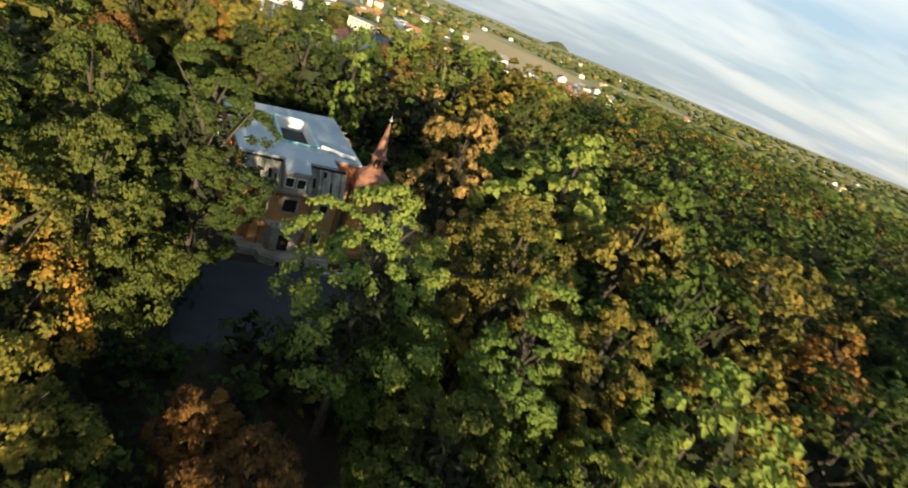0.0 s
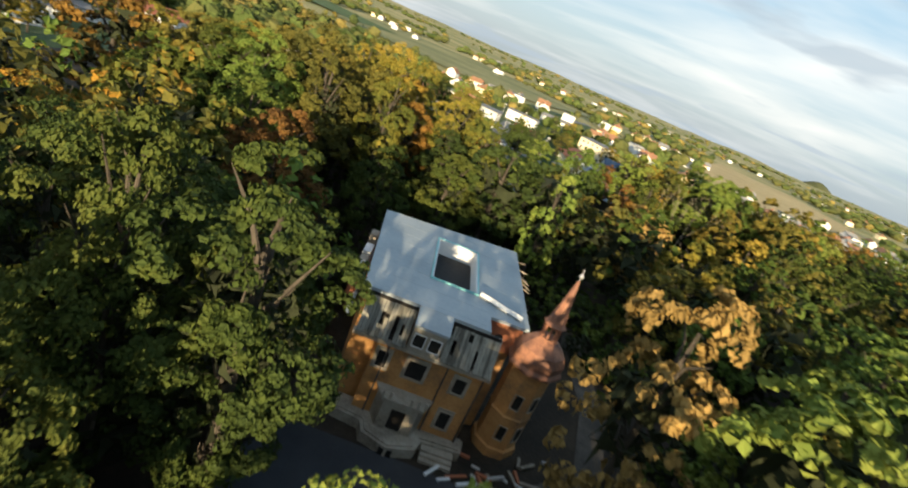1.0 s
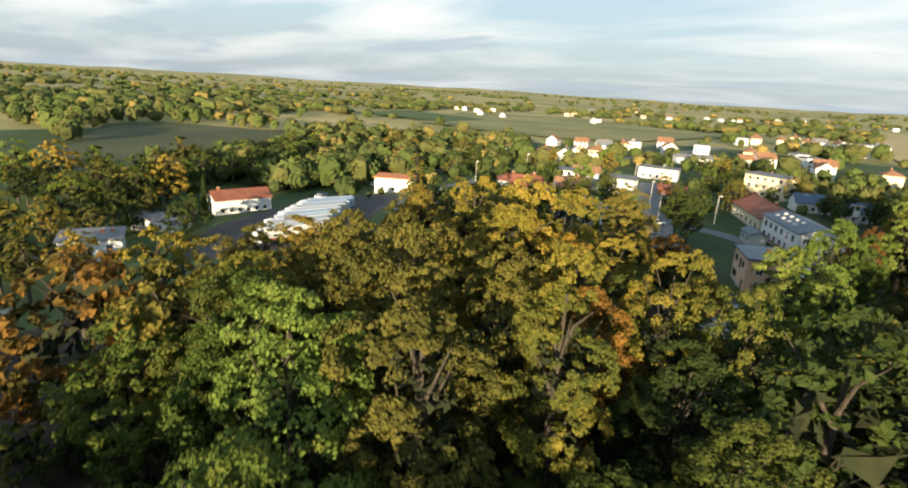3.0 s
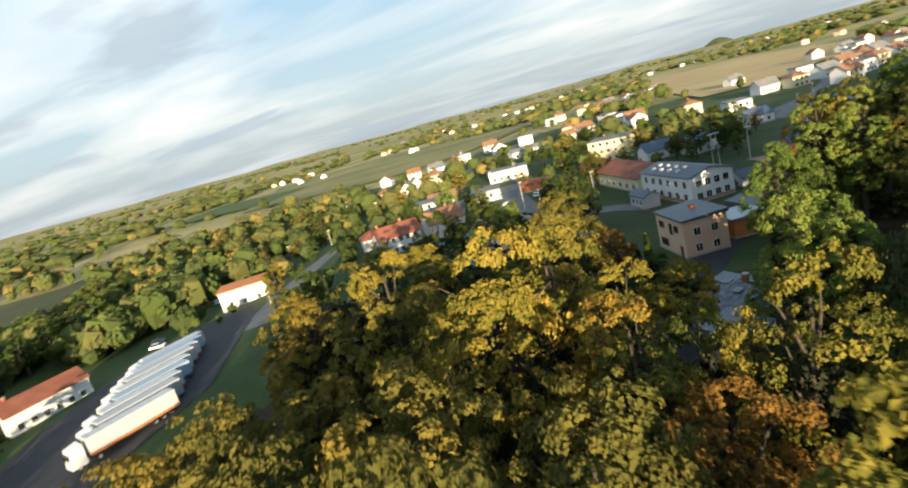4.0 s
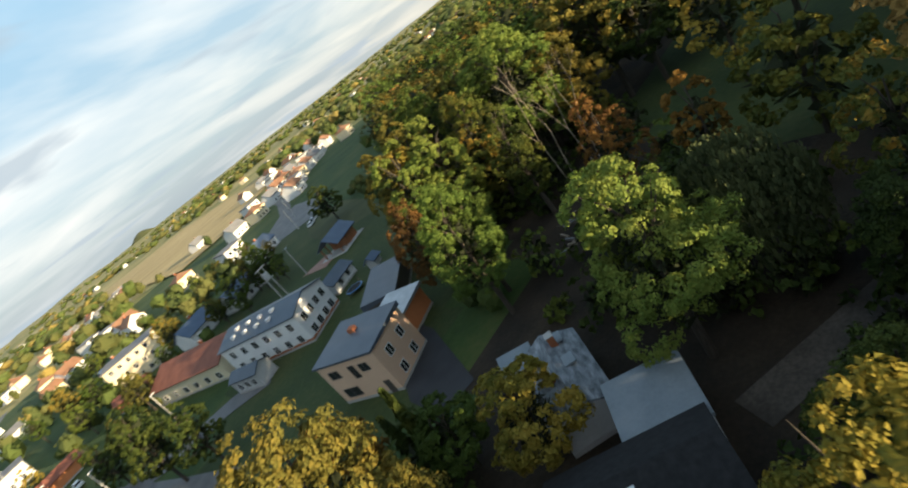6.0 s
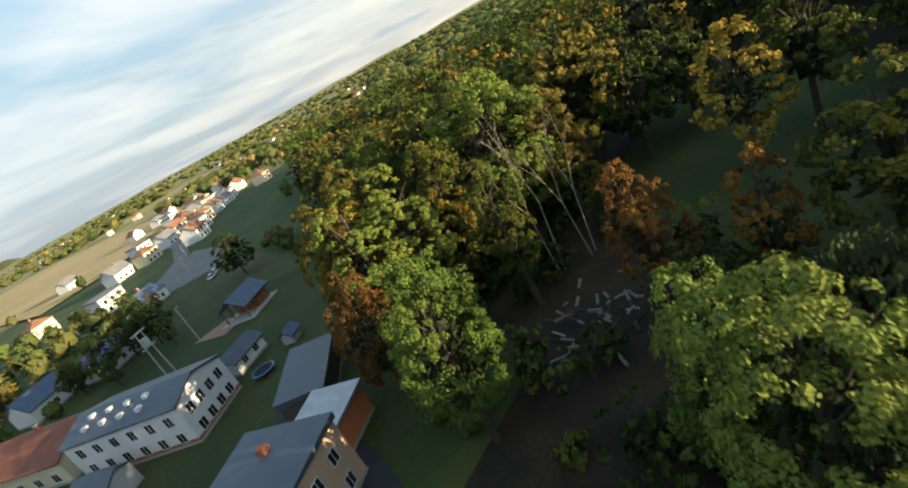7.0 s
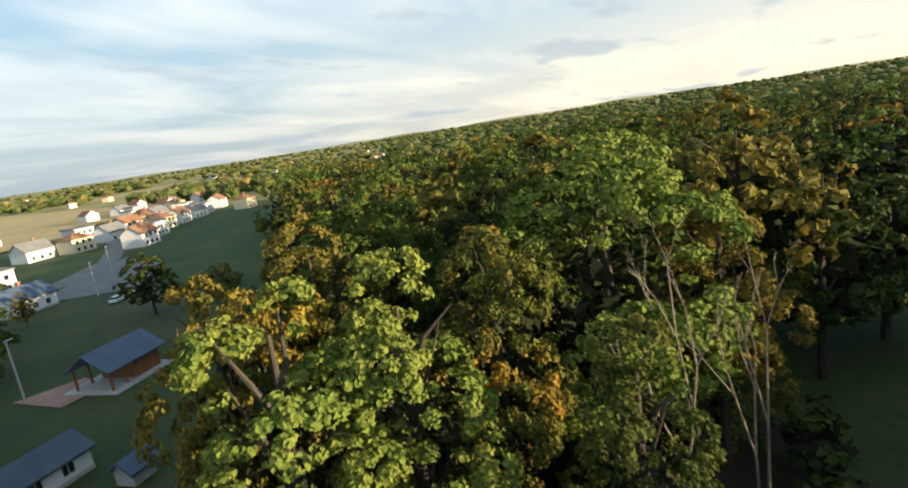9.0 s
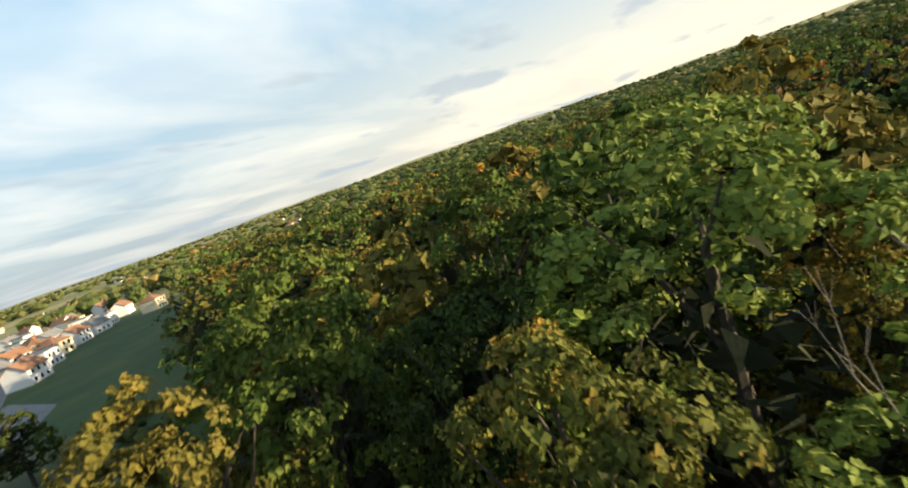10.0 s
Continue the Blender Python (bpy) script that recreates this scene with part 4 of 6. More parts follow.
TRAILERW, CABRED, CARW, CARD, TRIM = paint("white_tarpaulin", (0.52, 0.53, 0.54)), paint("red_paint", (0.42, 0.07, 0.035)), paint("white_paint", (0.72, 0.72, 0.72)), paint("dark_blue_paint", (0.03, 0.045, 0.09)), paint("orange_stripe", (0.5, 0.16, 0.05))


TARPBLUE, TARPGREY = paint("pale_blue_tarpaulin", (0.30, 0.40, 0.50)), paint("grey_tarpaulin", (0.40, 0.42, 0.44))


def wheel(parent, x, y, r, w):
    bm = bmesh.new()
    rings(bm, [(r * 0.9, -w / 2), (r, -w / 2 + 0.04), (r, w / 2 - 0.04), (r * 0.9, w / 2)], 12)
    o = part("wheel", bm, RUBBER, parent)
    o.matrix_basis = pose(x, y, r, 90, 0, 0)
    bm = bmesh.new()
    rings(bm, [(r * 0.55, -w / 2 - 0.01), (r * 0.55, w / 2 + 0.01)], 10)
    part("rim", bm, METAL, o)


def lorry(x, y, yaw, stripe, tarp):
    t = thing("lorry", pose(x, y, gz(x, y) + 0.12, 0, 0, yaw), "white articulated lorry parked in a row", "lorry", "lorries parked in the yard")
    bm = bmesh.new()
    box(bm, -4.2, 9.4, -1.25, 1.25, 1.15, 3.95)
    bmesh.ops.bevel(bm, geom=bm.edges[:], offset=0.06, segments=1, affect="EDGES")
    part("trailer", bm, tarp, t)
    for k in range(9):
        boxpart("roof_bow", (-3.6 + 1.55 * k, -3.54 + 1.55 * k, -1.2, 1.2, 3.95, 3.975), METAL, t)
    boxpart("stripe", (-4.21, 9.41, -1.262, 1.262, 1.2, 1.55), stripe, t)
    bm = bmesh.new()
    solid(bm, [(-7.0, -1.22, 0.6), (-4.8, -1.22, 0.6), (-4.8, 1.22, 0.6), (-7.0, 1.22, 0.6), (-6.6, -1.15, 3.4), (-4.8, -1.15, 3.7), (-4.8, 1.15, 3.7), (-6.6, 1.15, 3.4)],
          [(3, 2, 1, 0), (4, 5, 6, 7), (0, 1, 5, 4), (1, 2, 6, 5), (2, 3, 7, 6), (3, 0, 4, 7)])
    c = part("cab", bm, CARW, t)
    boxpart("windscreen", (-6.96, -6.62, -1.05, 1.05, 2.0, 2.9), GLASS, c)
    boxpart("chassis", (-6.8, 9.2, -0.5, 0.5, 0.7, 1.14), FRAMED, t)
    for wx in (-6.0, -3.3, 5.2, 6.5, 7.8):
        for sy in (-1.05, 1.05):
            wheel(t, wx, sy, 0.5, 0.3)


for i in range(9):
    k = i / 8
    lorry(-145.6 + 21.4 * k + (i % 3) * 0.3, 167.1 - 31.7 * k + (i % 2) * 0.5, 70 + (i % 2) * 1.0, (TRIM, BLUEROOF, CABRED, METAL)[i % 4], (TRAILERW, TARPBLUE, TRAILERW, TARPGREY)[i % 4])


def car(x, y, yaw, mat, label):
    t = thing("car", pose(x, y, gz(x, y) + 0.12, 0, 0, yaw), label, "car", "parked cars")
    bm = bmesh.new()
    prof = [(-2.1, 0.35), (2.1, 0.35), (2.15, 0.75), (1.2, 0.95), (-1.9, 1.0), (-2.15, 0.8)]
    for sy in (-0.88, 0.88):
        for x_, z_ in prof:
            bm.verts.new((x_, sy, z_))
    bm.verts.ensure_lookup_table()
    v = bm.verts
    bm.faces.new([v[i] for i in range(6)])
    bm.faces.new([v[i] for i in range(11, 5, -1)])
    for i in range(6):
        bm.faces.new((v[i], v[6 + i], v[6 + (i + 1) % 6], v[(i + 1) % 6]))
    body = part("body", bm, mat, t)
    bm = bmesh.new()
    solid(bm, [(-1.85, -0.8, 0.97), (1.15, -0.8, 0.97), (1.15, 0.8, 0.97), (-1.85, 0.8, 0.97), (-1.4, -0.65, 1.45), (0.4, -0.65, 1.45), (0.4, 0.65, 1.45), (-1.4, 0.65, 1.45)],
          [(3, 2, 1, 0), (0, 1, 5, 4), (1, 2, 6, 5), (2, 3, 7, 6), (3, 0, 4, 7), (4, 5, 6, 7)])
    part("windows", bm, GLASS, t)
    boxpart("roof_panel", (-1.38, 0.38, -0.63, 0.63, 1.455, 1.49), mat, t)
    for wx in (-1.35, 1.35):
        for sy in (-0.8, 0.8):
            wheel(t, wx, sy, 0.31, 0.2)


for x, y, yaw, m, lab in ((-18.4, 222.6, 70, CARD, "dark blue car parked beside the shed"), (-64.5, 220.5, 20, CARW, "white car parked beside the street"), (-72, 262, 100, CARW, "white car parked before the orange shed"),
                          (21, 296, 40, CARW, "white car parked on the grass"), (24, 299, 40, CARW, "white car parked on the grass"), (-160, 300, 30, CARW, "white car on the far car park"), (-164, 304, 30, CARD, "dark car on the far car park"),
                          (-166, 300, 30, CARW, "white car on the far car park"), (-172, 190, 20, CARW, "white car beside the workshop"), (-178, 196, 70, CARD, "dark car beside the workshop"), (-176, 232, 30, CARD, "dark car beside the hall"), (-182, 228, 30, CARW, "white car beside the hall")):
    car(x, y, yaw, m, lab)

# trampoline, pylon pole, street lamps
tr = thing("trampoline", pose(-17.3, 212.3, gz(-17, 212)), "round garden trampoline with a blue rim and safety net", "trampoline")
bm = bmesh.new()
rings(bm, [(1.75, 0.75), (1.9, 0.78), (1.9, 0.86), (1.75, 0.88)], 20)
part("rim", bm, paint("blue_pad", (0.03, 0.16, 0.38)), tr)
bm = bmesh.new()
rings(bm, [(1.6, 0.885), (1.6, 0.9)], 20)
part("mat", bm, RUBBER, tr)
for i in range(6):
    bm = bmesh.new()
    an = math.pi * i / 3
    beam(bm, (1.8 * math.cos(an), 1.8 * math.sin(an), 0), (1.8 * math.cos(an), 1.8 * math.sin(an), 2.4), 0.04)
    part("leg", bm, FRAMED, tr)


def pole(x, y, h, label, name="street_lamp", twin=False):
    t = thing(name, pose(x, y, gz(x, y), 0, 0, 20), label, name.replace("_", " "))
    for dx in ((-1.0, 1.0) if twin else (0,)):
        bm = bmesh.new()
        beam(bm, (dx, 0, 0), (dx * 0.7, 0, h), 0.16, 0.11, 8)
        part("post", bm, CONCRETE, t)
    if twin:
        boxpart("crossbeam", (-1.7, 1.7, -0.12, 0.12, h - 0.3, h), CONCRETE, t)
        boxpart("transformer", (-0.6, 0.6, -0.5, 0.5, h - 3.2, h - 1.6), GREYWALL, t)
        boxpart("lower_beam", (-1.5, 1.5, -0.1, 0.1, h - 3.5, h - 3.25), CONCRETE, t)
    else:
        boxpart("lamp_head", (-0.15, 0.9, -0.12, 0.12, h - 0.05, h + 0.12), METAL, t)


pole(-18.5, 244.0, 10.5, "concrete twin-pole transformer station", "utility_pole", True)
for x, y in ((-8.6, 250.5), (-74, 246), (-66, 226), (-52, 236), (-92, 288), (-84, 300), (22, 310), (36, 338), (-132, 190), (-147, 252), (-148, 300)):
    pole(x, y, 8.5, "grey concrete street lamp beside the road")

# ======== trees ========
def ico():
    p = (1 + 5 ** 0.5) / 2
    v = np.array([(-1, p, 0), (1, p, 0), (-1, -p, 0), (1, -p, 0), (0, -1, p), (0, 1, p), (0, -1, -p), (0, 1, -p), (p, 0, -1), (p, 0, 1), (-p, 0, -1), (-p, 0, 1)])
    f = np.array([(0, 11, 5), (0, 5, 1), (0, 1, 7), (0, 7, 10), (0, 10, 11), (1, 5, 9), (5, 11, 4), (11, 10, 2), (10, 7, 6), (7, 1, 8), (3, 9, 4), (3, 4, 2), (3, 2, 6), (3, 6, 8), (3, 8, 9), (4, 9, 5), (2, 4, 11), (6, 2, 10), (8, 6, 7), (9, 8, 1)])
    return v / np.linalg.norm(v[0]), f


ICO_V, ICO_F = ico()


def unit(rng, n):
    d = rng.normal(size=(n, 3))
    return d / np.linalg.norm(d, axis=1, keepdims=True)


def leaves(rng, centres, normals, size, droop=0.0, tall=1.25):
    """Bent leaf sprays, one small quad pair each, facing roughly along the normals."""
    n = len(centres)
    nrm = normals + rng.normal(size=(n, 3)) * 0.36
    nrm /= np.linalg.norm(nrm, axis=1, keepdims=True)
    t = np.cross(nrm, rng.normal(size=(n, 3)))
    t /= np.linalg.norm(t, axis=1, keepdims=True)
    b = np.cross(nrm, t)
    if droop:
        b = b * (1 - droop) + np.array([0, 0, -1.0]) * droop
    s = (size * rng.uniform(0.5, 1.4, n))[:, None]
    tip, tail = centres + b * s * tall, centres - b * s * 0.8
    l, r = centres + t * s * 0.75 + nrm * s * 0.28, centres - t * s * 0.75 + nrm * s * 0.28
    v = np.stack([tail, l, tip, r], 1).reshape(-1, 3)
    return v, np.arange(n * 4).reshape(-1, 4)


def pydata(name, verts, faces, mat):
    """A mesh of leaf sprays (quads) and, coloured near-black for shade, the twiggy inside of crowns (triangles)."""
    me = bpy.data.meshes.new(name)
    me.from_pydata(verts.tolist(), [], faces)
    me.materials.append(mat)
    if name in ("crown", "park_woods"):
        me.materials.append(TWIG_SHADE)
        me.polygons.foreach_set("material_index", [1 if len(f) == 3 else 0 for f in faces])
    return me


def crown_shape(seed, R, z0, z1, lobes, clumps, per, leaf, core=0.55, droop=0.0, ragged=0.25):
    """A crown of lobes, the ends of its limbs, each a heap of clumps of leaf sprays, with deep gaps between; returns vertices and faces."""
    rng = np.random.default_rng(seed)
    i = np.arange(lobes) + 0.5
    ct = 1 - 1.62 * i / lobes
    ph = i * 2.39996 + seed
    st = np.sqrt(1 - np.clip(ct, -1, 1) ** 2)
    d = np.stack([st * np.cos(ph), st * np.sin(ph), ct], 1) + rng.normal(size=(lobes, 3)) * 0.17
    d /= np.linalg.norm(d, axis=1, keepdims=True)
    zc = z0 + (z1 - z0) * 0.48
    up = np.where(d[:, 2] > 0, z1 - zc, zc - z0)
    k = 0.66 * np.clip(1 + rng.normal(size=lobes) * ragged * 0.5, 0.62, 1.3)
    c = np.stack([d[:, 0] * R * k, d[:, 1] * R * k, zc + d[:, 2] * up * np.clip(k, 0.5, 0.84)], 1)
    c[0] = (rng.normal() * R * 0.12, rng.normal() * R * 0.12, z1 - R * 0.40)
    lr = R * 1.95 / math.sqrt(lobes) * rng.uniform(0.72, 1.15, lobes)
    n = lobes * clumps
    e = unit(rng, n) + np.repeat(d, clumps, 0) * 0.75 + np.array([0, 0, 0.15])
    e /= np.linalg.norm(e, axis=1, keepdims=True)
    cc = np.repeat(c, clumps, 0) + e * (np.repeat(lr, clumps) * rng.uniform(0.72, 1.05, n))[:, None] * np.array([1, 1, 0.9])
    cr = np.repeat(lr, clumps) * rng.uniform(0.24, 0.40, n)
    f = unit(rng, n * per) * 0.9 + np.repeat(e, per, 0) * 0.7 + np.array([0, 0, 0.4])
    f /= np.linalg.norm(f, axis=1, keepdims=True)
    q = np.repeat(cc, per, 0) + f * (np.repeat(cr, per) * rng.uniform(0.5, 1.12, n * per))[:, None] * np.array([1, 1, 0.75])
    v, faces = leaves(rng, q, f, leaf, droop)
    F = faces.tolist()
    if core:  # inner sprays, coloured near-black as the crown's shade
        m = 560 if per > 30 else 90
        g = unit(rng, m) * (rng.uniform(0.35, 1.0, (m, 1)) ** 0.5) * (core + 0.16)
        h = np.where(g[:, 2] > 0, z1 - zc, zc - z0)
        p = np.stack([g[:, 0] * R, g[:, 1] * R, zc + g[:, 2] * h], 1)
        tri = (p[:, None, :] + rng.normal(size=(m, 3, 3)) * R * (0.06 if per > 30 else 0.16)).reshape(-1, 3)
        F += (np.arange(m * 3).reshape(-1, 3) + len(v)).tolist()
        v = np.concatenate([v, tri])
    return v, F


def trunk_shape(seed, h, r, limbs, spread, z1):
    bm = bmesh.new()
    rnd = random.Random(seed)
    beam(bm, (0, 0, -0.6), (0.15, 0.1, h * 0.5), r * 1.15, r * 0.75, 8)
    beam(bm, (0.15, 0.1, h * 0.5), (0.0, 0.2, z1 * 0.9), r * 0.75, r * 0.2, 7)
    for i in range(limbs):
        an, z = rnd.uniform(0, 6.28), h * rnd.uniform(0.35, 0.75)
        k = rnd.uniform(0.4, 0.72)
        mid = (spread * 0.45 * k * math.cos(an), spread * 0.45 * k * math.sin(an), z + rnd.uniform(1.2, 2.8))
        end = (spread * k * math.cos(an + 0.2), spread * k * math.sin(an + 0.2), min(z1 * 0.95, z + rnd.uniform(3, 6.5)))
        beam(bm, (0.1, 0.1, z), mid, r * 0.4, r * 0.26, 6)
        beam(bm, mid, end, r * 0.26, r * 0.06, 5)
    return bm


# kinds: crown radius, crown foot, height, lobes
KINDS = {"broad": (5.4, 1.6, 20.0, 20), "tall": (4.2, 1.8, 22.0, 20), "round": (5.0, 0.8, 16.0, 17), "airy": (5.0, 3.0, 20.0, 16), "small": (2.6, 1.0, 8.5, 9)}
PROTO = {}


def hash_of(s):
    return sum(ord(c) * (i + 3) for i, c in enumerate(s)) % 997


def tree_mesh(kind, variant, fine):
    """Crown points and trunk of a kind; fine ones carry many small sprays, for trees close under the camera's line."""
    key = (kind, variant, fine)
    if key not in PROTO:
        R, z0, z1, n = KINDS[kind]
        airy = kind == "airy"
        V, F = crown_shape(hash_of(kind) + variant * 17, R, z0, z1, n if fine else n * 3 // 4, (14 if airy else 20) if fine else 11, 54 if fine else 21, 0.142 if fine else 0.33, core=0.3 if airy else 0.48, ragged=0.5 if airy else 0.34)
        trunk = finish("trunk", trunk_shape(variant + 3, z1, z1 * 0.021, 7, R, z1), BARK)
        PROTO[key] = (V, F, trunk, {})
    return PROTO[key]


LABELS = {"green": "broad green deciduous tree in full leaf", "dark": "dark green deciduous tree, tone also standing for shade", "light": "light green maple in full leaf", "olive": "olive green tree starting to turn", "yellow": "tree with bright yellow autumn leaves",
          "gold": "golden autumn tree with thinning leaves", "orange": "orange and green autumn tree", "brown": "brown autumn beech with dry leaves", "mixed": "green tree flecked with orange autumn leaves", "willow": "grey-green weeping willow"}


def tree(x, y, height, colour, kind="broad", variant=0, wide=1.0, yaw=None, sink=0.0, fine=True):
    V, F, trunk, crowns = tree_mesh(kind, variant, fine)
    if colour not in crowns:
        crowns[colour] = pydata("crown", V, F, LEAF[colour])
    s = height / KINDS[kind][2]
    th = thing("tree", pose(x, y, gz(x, y) - sink, 0, 0, (x * 37 + y * 53) % 360 if yaw is None else yaw) @ Matrix.Diagonal((s * wide, s * wide, s, 1)), LABELS[colour], "tree")
    for name, me in (("trunk", trunk), ("crown", crowns[colour])):
        o = new(name, me)
        o.parent = th
    return th


